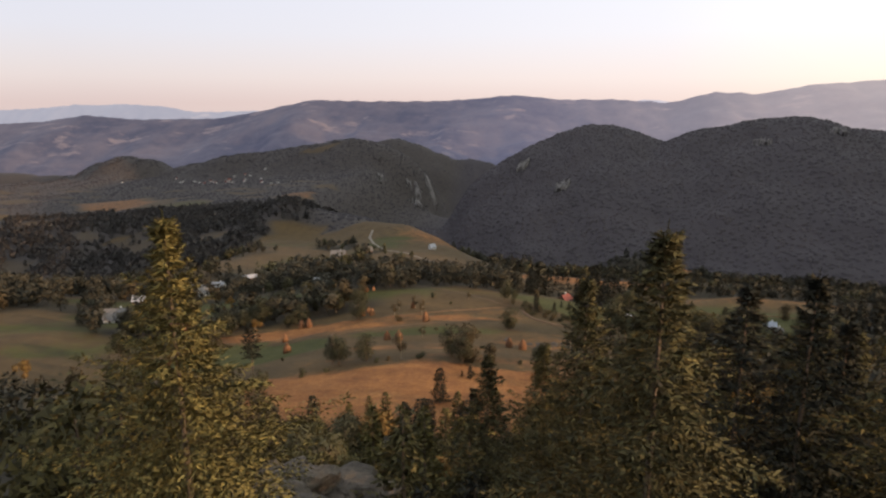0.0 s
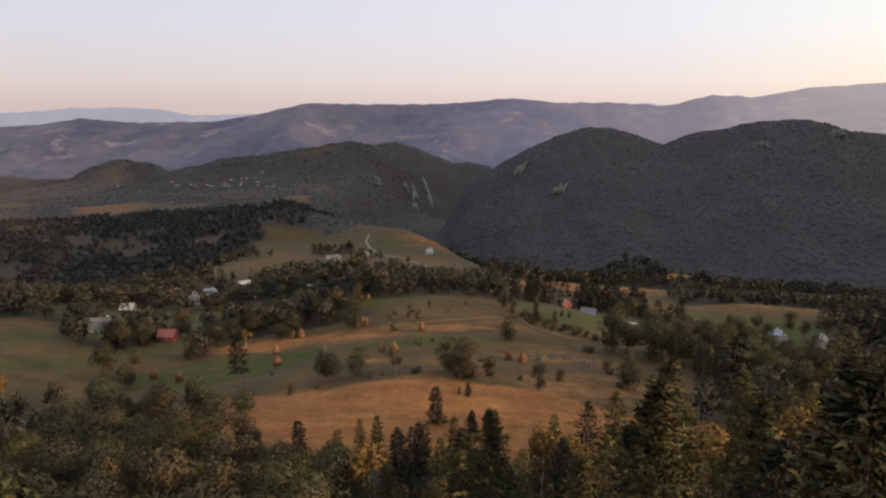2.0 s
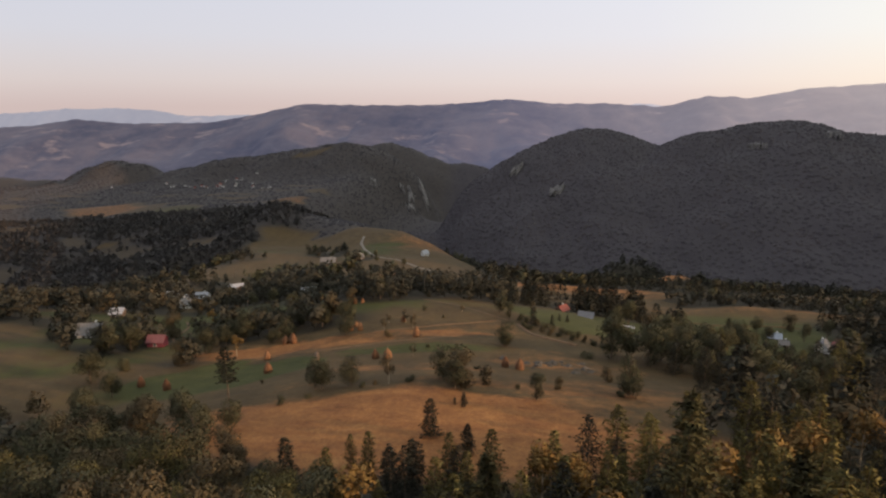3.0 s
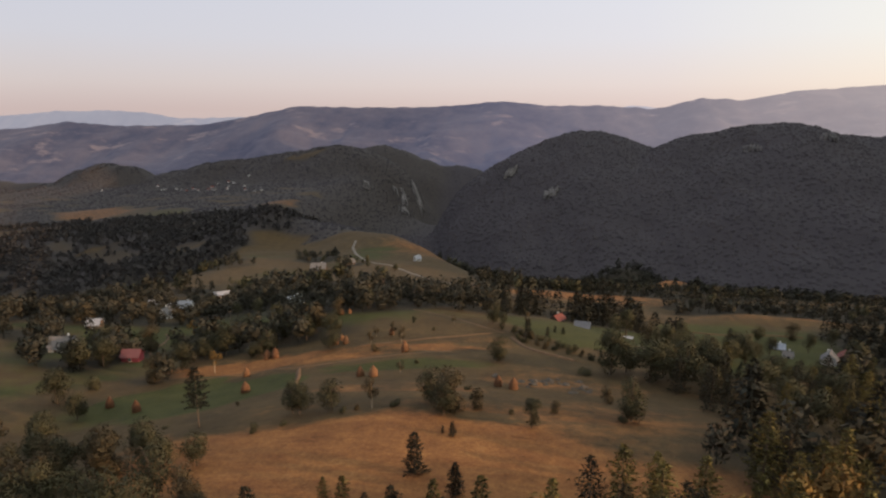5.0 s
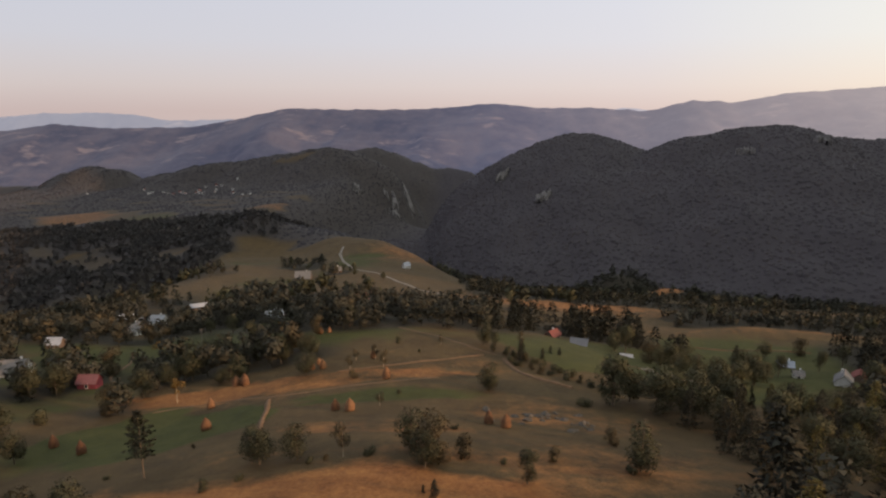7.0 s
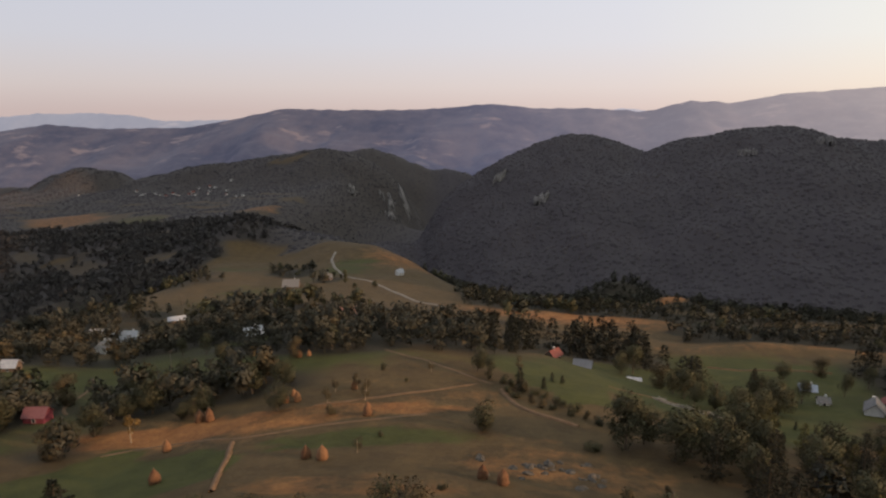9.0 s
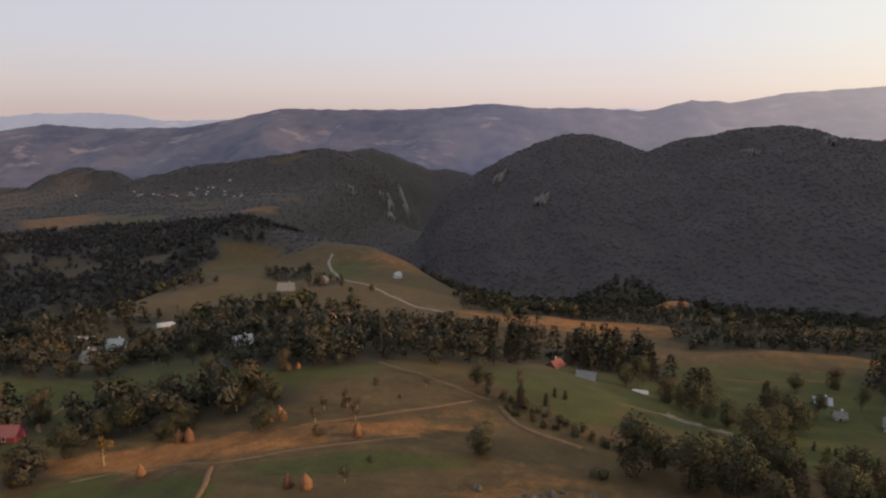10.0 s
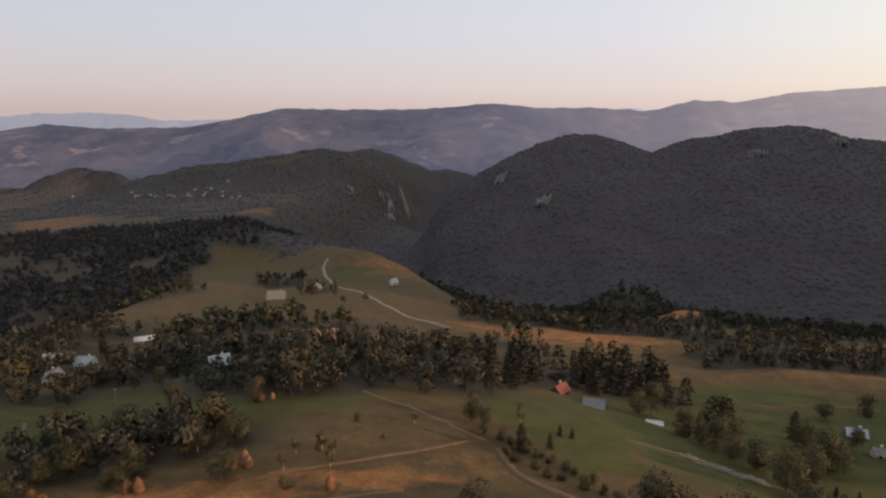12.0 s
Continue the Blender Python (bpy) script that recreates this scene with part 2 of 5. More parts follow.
def land(x, y):
    """Height of the ground."""
    x, y = np.asarray(x, float), np.asarray(y, float)
    d = x - spine(y)
    mid = line(y, (-160, -40, -15, 30, 60, 90, 114, 127, 153, 176, 200, 224, 260, 300, 350, 430, 500, 560, 620, 680, 740, 800, 950, 1300, 1700, 2500),
               (95, 60, 50, 30, 20.5, 16, 13.5, 10.5, 3.4, 0, -2.5, -2, -9, -18, -28, -45, -55, -62, -64, -59.5, -74, -82, -130, -190, -230, -340))
    right = line(y, (-160, -40, 60, 114, 150, 200, 250, 300, 430, 560, 680, 1000, 1500), (90, 52, 18, 8, -1, -12, -23, -31, -50, -86, -125, -210, -300))
    left = line(y, (-160, -40, 60, 116, 143, 193, 250, 290, 400, 560, 700, 1000, 1500), (90, 48, 10, -4, -6, -13, -21, -31, -47, -67, -92, -150, -220))
    z = mid + (right - mid) * ease(d, 5, 140) + (left - mid) * ease(-d, 10, 112)
    z = z - 150 * ease(-d, 150, 350) * ease(y, 250, 420) - 30 * ease(d, 250, 700) - 45 * ease(-d, 250, 700) * ease(y, 150, 300)
    z = z + 13 * hump(x, y, -8, -3, 10, 8)
    # the long dry hump, the wooded knob behind it and the dune-like field on the sunward side
    z = z + 11 * hump(x, y, 122, 512, 42, 17, 50) + 25 * hump(x, y, 98, 600, 36, 34) + 3.5 * hump(x, y, 125, 338, 34, 12, 5)
    z = np.maximum(z, -330)
    far = ease(y, 420, 900)
    z = z + waves(x, y, 60, 3) * 0.7 + waves(x, y, 17, 5) * 0.18 + far * (waves(x, y, 220, 7) * 4 + waves(x, y, 80, 8) * 2)
    z = smax(z, side_valley(x, y), 6.0)
    # the wooded mound beside the green field
    z = z + 26 * hump(x, y, -325, 780, 75, 50, -15) + 6 * hump(x, y, -252, 842, 40, 34)
    near_hills = [
        crest(x, y, (-2300, -1580, -1460, -1360, -1304, -1215, -1155, -1072, -963, -805, -668, -541, -451, -370, -306, -250),
              (-230, -186, -150, -102, -90, -106, -134, -112, -90, -72, -48, -28, -47, -97, -165, -300), 1850, 0.48, 0.5, 60) - 26 * ease(waves(x, y * 0.25, 210, 15), -0.2, 0.9) * ease(1830 - y, 0, 160),
        crest(x, y, (-1100, -727, -598, -514, -431, -307, -164, -62, 40), (-220, -94, -70, -62, -81, -133, -145, -215, -300), 2350, 0.6, 0.5, 60),
        # the dome, the long crest beside it and the nearer dark shoulder before them
        crest(x, y, (-260, -197, -161, -126, -69, 20, 75, 118, 183, 238, 271, 424, 600),
              (-275, -185, -129, -84, -42, 0, 17, 27, 23, 8, -14, -75, -105), 1350, 0.42, 0.5, 70),
        crest(x, y, (60, 154, 240, 268, 307, 354, 401, 447, 494, 532, 561, 600, 640, 749, 860, 1150, 1500, 2200), (-185, -72, -3, 8, 22, 34, 45, 54, 50, 42, 28, 24, 26, 30, 35, 44, 44, 44), 1250, 0.36, 0.5, 80),
        crest(x, y, (-160, -60, 40, 130, 230, 330, 420, 520, 640, 900), (-270, -170, -95, -48, -30, -25, -16, -8, 2, 20), 1130, 0.40, 0.3, 50),
        # two unseen mountains added towards the sun, to keep gorge and hills in shade
        line(y, (-60, 70, 112, 250, 500, 900, 1750, 2050), (-400, 230, 400, 450, 530, 545, 545, -400)) - 1.2 * (np.sqrt((x - 1500) ** 2 + 3600) - 60),
        line(y, (350, 520, 800, 1950, 2350), (-400, 480, 960, 960, -400)) - 1.2 * (np.sqrt((x - 2600) ** 2 + 3600) - 60),
    ]
    spurs = 9 * waves(x, y * 0.3, 150, 13) * ease(y, 800, 950)
    for h in near_hills:
        h = h + waves(x, y, 170, 11) * 6 + waves(x, y, 60, 12) * 2.5
        z = smax(z, h, 9.0)
    return z + spurs * ease(-120 - z, -60, 60)


def at(x, y):
    return float(land(x, y))


# covers: how dry, how green, how wooded the ground is
def dryness(x, y):
    v = 0.10 - 0.02 * ease(y, 330, 400) + 0.45 * hump(x, y, -24, 92, 55, 30, -4) + 0.45 * patch(x, y, -20, 90, 66, 25, -3, 0.2) + 0.35 * hump(x, y, 15, 125, 40, 14)
    v = v + 0.6 * hump(x, y, 30, 408, 75, 30, -8) + 0.9 * hump(x, y, -66, 331, 40, 12) + 0.30 * hump(x, y, 128, 338, 70, 11) + 0.45 * hump(x, y, -110, 640, 45, 60, 20)
    v = v + 0.6 * hump(x, y, -95, 178, 30, 9) + 0.75 * hump(x, y, 122, 512, 60, 16, 50) + 0.3 * hump(x, y, 200, 420, 60, 20) + 0.2 * hump(x, y, -318, 650, 22, 60, 15)
    v = v + 0.5 * patch(x, y, -860, 1160, 85, 150, 35) + 0.45 * patch(x, y, -480, 1185, 45, 50) + 0.15 * patch(x, y, -480, 1100, 40, 40) + 0.15 * patch(x, y, -250, 475, 25, 40)
    v = v + 0.38 * patch(x, y, -62, 183, 55, 8, 8) + 0.25 * patch(x, y, -15, 196, 22, 9, 20) + 0.22 * patch(x, y, 12, 160, 30, 16, -10) + 0.4 * patch(x, y, 80, 201, 18, 8, -25) + 0.25 * patch(x, y, -30, 142, 28, 8, 4)
    v = v - 0.3 * patch(x, y, -30, 117, 40, 4.5, -3) - 0.25 * patch(x, y, -30, 168, 34, 5, 8)
    v = v + (0.14 * waves(x * 0.22, y * 1.1 + x * 0.12, 22, 91) + 0.10 * waves(x * 0.3, y * 1.3, 9, 92)) * ease(500 - y, 0, 150)
    return np.clip(v, 0, 1)


def greenness(x, y):
    v = 1.0 * patch(x, y, -88, 151, 30, 20, 12, 0.15) + 0.6 * hump(x, y, -110, 135, 30, 16) + 0.55 * patch(x, y, -165, 185, 60, 42) + 0.45 * patch(x, y, -30, 170, 34, 6, 8) + 0.5 * hump(x, y, -40, 168, 30, 8) + 1.2 * patch(x, y, 12, 226, 12, 34, 32, 0.2) + 1.0 * hump(x, y, 50, 236, 40, 24, -30) + 0.9 * hump(x, y, 95, 266, 62, 36) + 0.6 * hump(x, y, 75, 205, 40, 20)
    v = v + 0.9 * hump(x, y, -140, 240, 70, 26) + 0.6 * hump(x, y, -120, 285, 30, 20) + 0.55 * hump(x, y, -80, 220, 40, 22) + 0.2 * hump(x, y, -120, 600, 60, 50)
    v = v + 0.28 * ease(y, 205, 240) * ease(345 - y, 0, 60) + 0.10 * ease(y, 400, 450) * ease(800 - y, 0, 100) + 1.4 * patch(x, y, -250, 830, 32, 36) + 0.5 * hump(x, y, -180, 470, 50, 60) + 0.6 * patch(x, y, -655, 1080, 65, 95, 30) + 0.55 * hump(x, y, 112, 305, 60, 20)
    v = v + 0.5 * hump(x, y, -150, 585, 25, 50) + 0.5 * hump(x, y, -265, 610, 45, 45)
    v = v + (0.20 * waves(x * 0.25, y - x * 0.1, 30, 93) + 0.10 * waves(x * 0.4, y, 11, 94) - 0.12) * ease(y, 105, 125)
    return np.clip(v, 0, 1)


def patch(x, y, cx, cy, rx, ry, turn=0.0, soft=0.3):
    """1 inside a field with an uneven oval edge, 0 outside."""
    c, s = math.cos(radians(turn)), math.sin(radians(turn))
    u, v = ((x - cx) * c + (y - cy) * s) / rx, ((y - cy) * c - (x - cx) * s) / ry
    size = min(rx, ry)
    return ease(1 + 0.22 * waves(x, y, size * 1.6, 23) - np.sqrt(u * u + v * v), 0, soft)


def fields(x, y):
    """The open fields on the far slopes."""
    spots = ((-120, 608, 46, 84, 20), (-192, 478, 42, 62, 10), (-278, 640, 52, 62, 15), (-250, 830, 30, 34, 0), (-835, 1160, 105, 150, 35), (-655, 1080, 62, 95, 30), (-470, 1165, 42, 75, 0),
             (-1150, 1190, 120, 60, 0), (-1010, 980, 90, 40, 20), (-625, 1782, 75, 20, 4), (24, 396, 80, 40, -6), (64, 366, 30, 22, -30), (122, 512, 48, 12, 50), (135, 462, 34, 30, 0), (128, 338, 60, 9, 0),
             (170, 405, 30, 14, 0), (235, 430, 60, 16, 10), (-66, 333, 34, 9, 5), (-95, 450, 40, 60, 10))
    v = 0
    for s in spots:
        v = np.maximum(v, patch(x, y, *s))
    # thin strips of rough grass on the valley side, gardens round the hamlet
    strips = (0.75 * patch(x, y, -560, 815, 75, 9, 12) + 0.7 * patch(x, y, -640, 790, 60, 8, 25) + 0.7 * patch(x, y, -420, 690, 60, 10, 35)
              + 0.6 * patch(x, y, -700, 1370, 190, 95, 0) + 0.5 * patch(x, y, -800, 1640, 130, 60, 0) + 0.5 * patch(x, y, -480, 1330, 90, 70, 0) + 0.45 * patch(x, y, -1250, 1420, 260, 110, 0))
    return np.clip(np.maximum(v, strips * (0.65 + 0.35 * waves(x, y, 45, 24))), 0, 1)


def woodedness(x, y):
    edge = 74 + 0.12 * np.abs(x + 12) * (np.abs(x + 12) > 0) - 10 * hump(x, y, -16, 80, 22, 40) + 6 * waves(x, y, 40, 21)
    v = ease(edge - y, -10, 10)
    v = v + 1.1 * hump(x, y, 84, 156, 40, 26) + 0.9 * hump(x, y, 62, 104, 32, 26) + 0.7 * hump(x, y, -128, 104, 34, 24)
    # belts of trees among the houses
    v = v + 0.95 * hump(x, y, -66, 262, 24, 26) + 0.9 * hump(x, y, -75, 303, 30, 18) + 0.9 * hump(x, y, -140, 330, 24, 24) + 0.55 * hump(x, y, -90, 208, 30, 9)
    v = v + 0.85 * hump(x, y, -190, 282, 44, 26) + 1.0 * hump(x, y, -240, 320, 60, 40) + 0.9 * hump(x, y, -160, 196, 24, 16) + 0.7 * hump(x, y, -205, 222, 40, 14) + 0.9 * ease(-x, 215, 250) * ease(y, 160, 220) * ease(380 - y, 0, 40)
    v = v + 1.0 * hump(x, y, -13, 292, 22, 46) + 1.0 * hump(x, y, 38, 316, 24, 20) + 0.9 * hump(x, y, 98, 372, 14, 12) + 1.1 * hump(x, y, 178, 350, 66, 16) + 0.9 * hump(x, y, 52, 302, 17, 14) + 0.8 * hump(x, y, 32, 297, 12, 9)
    v = v + 0.9 * ease(x, 128, 150) * ease(y, 130, 180) * ease(330 - y, 0, 30) + 0.7 * hump(x, y, 118, 190, 22, 24) + 0.6 * hump(x, y, 135, 250, 22, 22) + 0.5 * hump(x, y, 60, 262, 14, 10)
    v = v + 0.8 * hump(x, y, -146, 188, 22, 16) + 0.65 * hump(x, y, -108, 201, 22, 14) + 0.7 * hump(x, y, -114, 170, 12, 8) + 0.6 * hump(x, y, -84, 214, 24, 7)
    v = v + 0.8 * hump(x, y, -100, 268, 34, 16) + 0.8 * hump(x, y, -40, 300, 30, 18) + 0.8 * hump(x, y, -130, 300, 40, 18) + 0.6 * hump(x, y, -180, 255, 40, 14)
    v = v + 0.9 * hump(x, y, -54, 247, 16, 12) + 0.7 * hump(x, y, -84, 250, 20, 12) + 0.7 * hump(x, y, -22, 262, 12, 14) + 0.8 * hump(x, y, 4, 284, 14, 10) + 0.7 * hump(x, y, 44, 296, 16, 10) + 0.6 * hump(x, y, -84, 206, 24, 6)
    for hx, hy in ((-112, 289), (-203, 318), (-182, 307), (-186, 357), (-80, 325), (17.5, 279), (27.5, 265), (45.5, 259), (110, 268), (118, 240), (-137, 193), (-170, 201), (-186, 240), (-179, 284)):
        away = math.hypot(hx, hy - 40)
        v = v * (1 - 0.97 * hump(x, y, hx - 9 * hx / away, hy - 9 * (hy - 40) / away, 9, 11))
    v = v * (1 - hump(x, y, 84, 152, 44, 40) ** 2 * ease(y, 96, 100))
    if np.max(y) < 300:
        return np.clip(v, 0, 1)
    d = x - spine(y)
    ridge = (1 - ease(-d, 125, 175)) * (1 - ease(d, 50, 85)) * (1 - ease(y, 715, 760))
    groves = (0.95 * patch(x, y, -325, 778, 88, 52, -12) + 0.75 * patch(x, y, -196, 572, 26, 40, 20) + 0.95 * patch(x, y, -158, 384, 42, 30) + 0.8 * patch(x, y, -148, 520, 16, 22)
              + 0.7 * patch(x, y, -95, 372, 40, 16) + 0.6 * patch(x, y, -232, 720, 30, 26) + 0.7 * patch(x, y, -215, 372, 20, 22) + 0.6 * patch(x, y, -250, 520, 16, 22))
    far = np.maximum(1 - ridge, np.maximum(0.06, groves)) * ease(y, 335, 375)
    far = far * (1 - 0.75 * patch(x, y, -262, 420, 26, 70, 8))
    far = far * (1 - 0.6 * ease(waves(x * 0.8 + y * 0.35, y * 1.5, 150, 72), 0.25, 0.6) * ease(-x, 330, 420) * ease(y, 480, 600) * ease(1000 - y, 0, 120))
    thin = 0.65 * ease(waves(x, y, 120, 71), 0.0, 0.7) * ease(-x, 330, 420) * ease(y, 850, 950) * (1 - ease(y, 1480, 1640))
    return np.clip(v * (1 - 0.9 * fields(x, y) * ease(y, 300, 345)) + far * (1 - 0.97 * fields(x, y) - thin), 0, 1)


def sheet():
    def spread(n, low, high, mid, a):
        u0, u1 = math.asinh((low - mid) / a), math.asinh((high - mid) / a)
        return mid + a * np.sinh(np.linspace(u0, u1, n))
    xs, ys = spread(370, -5200, 5200, -10, 170), spread(400, -400, 4950, 150, 200)
    gx, gy = np.meshgrid(xs, ys)
    gz = land(gx, gy)
    nx, ny = len(xs), len(ys)
    k = (np.arange(ny - 1)[:, None] * nx + np.arange(nx - 1)[None]).ravel()
    me = bpy.data.meshes.new("ground")
    me.from_pydata(np.stack([gx, gy, gz], -1).reshape(-1, 3).tolist(), [], np.stack([k, k + 1, k + nx + 1, k + nx], -1).tolist())
    # open ground far back is partly greyed too, standing in for haze
    for name, f in (("dry", dryness), ("green", greenness), ("wood", woodedness), ("hazed_scrub", lambda x, y: ease(y, 560, 760) * np.maximum(ease(woodedness(x, y), 0.15, 0.7), 0.35 * ease(y, 950, 1150))), ("gorge", lambda x, y: ease(x, -320, -220) * np.maximum(ease(y, 840, 920), ease(x, 20, 90)))):
        me.attributes.new(name, "FLOAT", "POINT").data.foreach_set("value", f(gx, gy).ravel().astype(np.float32))
    me.polygons.foreach_set("use_smooth", [True] * len(me.polygons))
    me.materials.append(GROUND)
    return tagged(new("ground", me), "rolling meadow and wooded mountain ground", "ground", kind="structure")


sheet()


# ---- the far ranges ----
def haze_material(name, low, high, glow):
    """Far wooded slopes and pale clearings; the evening air before them is painted in as emission."""
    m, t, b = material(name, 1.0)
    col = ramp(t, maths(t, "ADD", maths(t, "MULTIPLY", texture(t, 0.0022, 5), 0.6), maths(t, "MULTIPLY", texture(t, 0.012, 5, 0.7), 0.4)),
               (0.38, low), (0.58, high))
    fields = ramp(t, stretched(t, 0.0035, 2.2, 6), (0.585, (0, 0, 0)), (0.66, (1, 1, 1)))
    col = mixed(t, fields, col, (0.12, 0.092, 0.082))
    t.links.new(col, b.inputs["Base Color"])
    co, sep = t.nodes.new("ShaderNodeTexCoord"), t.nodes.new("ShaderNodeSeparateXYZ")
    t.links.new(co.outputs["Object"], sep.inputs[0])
    # painted haze: the glow pales along x
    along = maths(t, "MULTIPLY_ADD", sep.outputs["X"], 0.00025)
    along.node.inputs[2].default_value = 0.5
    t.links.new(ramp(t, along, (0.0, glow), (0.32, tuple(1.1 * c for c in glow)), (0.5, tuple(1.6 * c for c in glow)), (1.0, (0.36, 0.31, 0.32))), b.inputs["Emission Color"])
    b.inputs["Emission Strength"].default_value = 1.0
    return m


def far_range(yc, xs, zs, deep, slope, mat, seed, label):
    gx, u = np.meshgrid(np.linspace(min(xs), max(xs), 300), np.linspace(0, 1, 40))
    top = line(gx, xs, zs) + waves(gx, 0 * gx, 90, seed) * 4
    gy = yc - u * deep
    gz = top - slope * u * deep + waves(gx, gy * 0.55, 460, seed + 1) * 75 * u * (1.3 - u) + waves(gx, gy, 150, seed + 2) * 22 * u
    ny, nx = gx.shape
    k = (np.arange(ny - 1)[:, None] * nx + np.arange(nx - 1)[None]).ravel()
    me = bpy.data.meshes.new("backdrop")
    me.from_pydata(np.stack([gx, gy, gz], -1).reshape(-1, 3).tolist(), [], np.stack([k, k + 1, k + nx + 1, k + nx], -1).tolist())
    me.polygons.foreach_set("use_smooth", [True] * len(me.polygons))
    me.materials.append(mat)
    return tagged(new("backdrop", me), label, "mountain range", kind="structure")


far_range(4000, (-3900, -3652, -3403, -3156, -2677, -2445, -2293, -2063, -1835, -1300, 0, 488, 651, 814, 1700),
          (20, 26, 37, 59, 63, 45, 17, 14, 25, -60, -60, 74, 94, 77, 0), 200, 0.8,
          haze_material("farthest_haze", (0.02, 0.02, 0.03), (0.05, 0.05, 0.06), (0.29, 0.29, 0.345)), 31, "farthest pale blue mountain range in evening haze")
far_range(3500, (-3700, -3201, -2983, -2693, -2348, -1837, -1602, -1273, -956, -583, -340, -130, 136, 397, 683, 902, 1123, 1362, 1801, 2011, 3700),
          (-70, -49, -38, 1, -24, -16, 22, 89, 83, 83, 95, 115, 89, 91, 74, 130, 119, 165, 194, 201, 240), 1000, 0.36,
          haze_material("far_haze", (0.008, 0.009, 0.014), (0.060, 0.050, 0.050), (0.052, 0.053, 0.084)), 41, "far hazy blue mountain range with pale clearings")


# ---- plants: shapes made once, then copied ----
def rounded(me, normals):
    """Leaves shade as one soft crown: each corner takes the crown's outward direction."""
    me.polygons.foreach_set("use_smooth", [True] * len(me.polygons))
    n = np.asarray(normals, float)
    me.normals_split_custom_set_from_vertices((n / (np.linalg.norm(n, axis=1, keepdims=True) + 1e-9)).tolist())


def arrays_mesh(name, verts, faces, mat, smooth=False):
    me = bpy.data.meshes.new(name)
    me.from_pydata(np.asarray(verts).tolist(), [], [list(map(int, f)) for f in faces])
    if smooth:
        me.polygons.foreach_set("use_smooth", [True] * len(me.polygons))
    me.materials.append(mat)
    return me


def part(name, me, parent, label=""):
    ob = new(name, me)
    ob.parent = parent
    return tagged(ob, label)


def quads_at(r, centres, out, size, narrow=0.7):
    """A small bent leaf-clump quad at each centre, facing more or less outwards. Returns corners (n, 4, 3)."""
    n = len(centres)
    normal = out + r.normal(0, 0.48, (n, 3))
    normal /= np.linalg.norm(normal, axis=1, keepdims=True)
    side = np.cross(normal, r.normal(0, 1, (n, 3)))
    side /= np.linalg.norm(side, axis=1, keepdims=True) + 1e-9
    up = np.cross(normal, side)
    s = size * r.uniform(0.6, 1.35, (n, 1)) / 2
    side, up = side * s, up * s * narrow
    c = np.stack([centres - side - up * 0.6, centres + side * 0.7 - up, centres + side + up * 0.7, centres - side * 0.6 + up], 1)
    c += normal[:, None] * (r.uniform(-0.35, 0.35, (n, 4, 1)) * s[:, None])
    return c


def crown_points(r, n, lobes, high, low, wide, squash=1.0):
    """Points on the skin of a few overlapping lobes that make up a crown between low and high."""
    mid, half = (high + low) / 2, (high - low) / 2
    cs, rs = [], []
    for k in range(lobes):
        a, u = r.uniform(0, 6.28), r.uniform(-1.0, 0.85)
        reach = wide * math.sqrt(max(0.05, 1 - u * u)) * r.uniform(0.25, 0.72) * (1 - 0.25 * (u > 0.3) * squash)
        cs.append((reach * math.cos(a), reach * math.sin(a), mid + u * half * 0.72))
        rs.append(wide * r.uniform(0.34, 0.58))
    cs, rs = np.array(cs), np.array(rs)
    k = r.choice(lobes, n, p=rs ** 2 / (rs ** 2).sum())
    d = r.normal(0, 1, (n, 3))
    d /= np.linalg.norm(d, axis=1, keepdims=True)
    p = cs[k] + d * (rs[k] * r.uniform(0.72, 1.08, n))[:, None]
    p[:, 2] = np.clip(p[:, 2], low - 0.3, high)
    return p, d


def stem(r, high, thick, sides=7, lean=0.0, limbs=0, wide=2.0, fork=0.4):
    """A tapered trunk with limbs: rings of corners joined by quads."""
    verts, faces = [], []

    def tube(points, radii):
        base = len(verts)
        for p, q in zip(points, radii):
            for k in range(sides):
                a = 6.283 * k / sides
                verts.append((p[0] + q * math.cos(a), p[1] + q * math.sin(a), p[2]))
        for i in range(len(points) - 1):
            for k in range(sides):
                a, b = base + i * sides + k, base + i * sides + (k + 1) % sides
                faces.append((a, b, b + sides, a + sides))
    line_ = [(lean * u + 0.06 * high * math.sin(3 * u) * lean, 0.04 * high * u * u * lean, -0.6 + u * (high + 0.6)) for u in (0, 0.08, 0.35, 0.7, 1.0)]
    tube(line_, [thick * 1.5, thick, thick * 0.8, thick * 0.5, thick * 0.12])
    for k in range(limbs):
        a, u = r.uniform(0, 6.28), r.uniform(fork, 0.85)
        z0 = u * high
        reach = wide * r.uniform(0.5, 0.9)
        pts = [(lean * u, 0, z0), (reach * 0.5 * math.cos(a), reach * 0.5 * math.sin(a), z0 + 0.10 * high), (reach * math.cos(a), reach * math.sin(a), z0 + 0.2 * high)]
        tube(pts, [thick * 0.42, thick * 0.28, thick * 0.08])
    return verts, faces


def flat(quads, corners=4):
    q = np.asarray(quads).reshape(-1, 3)
    return q, np.arange(len(q)).reshape(-1, corners)


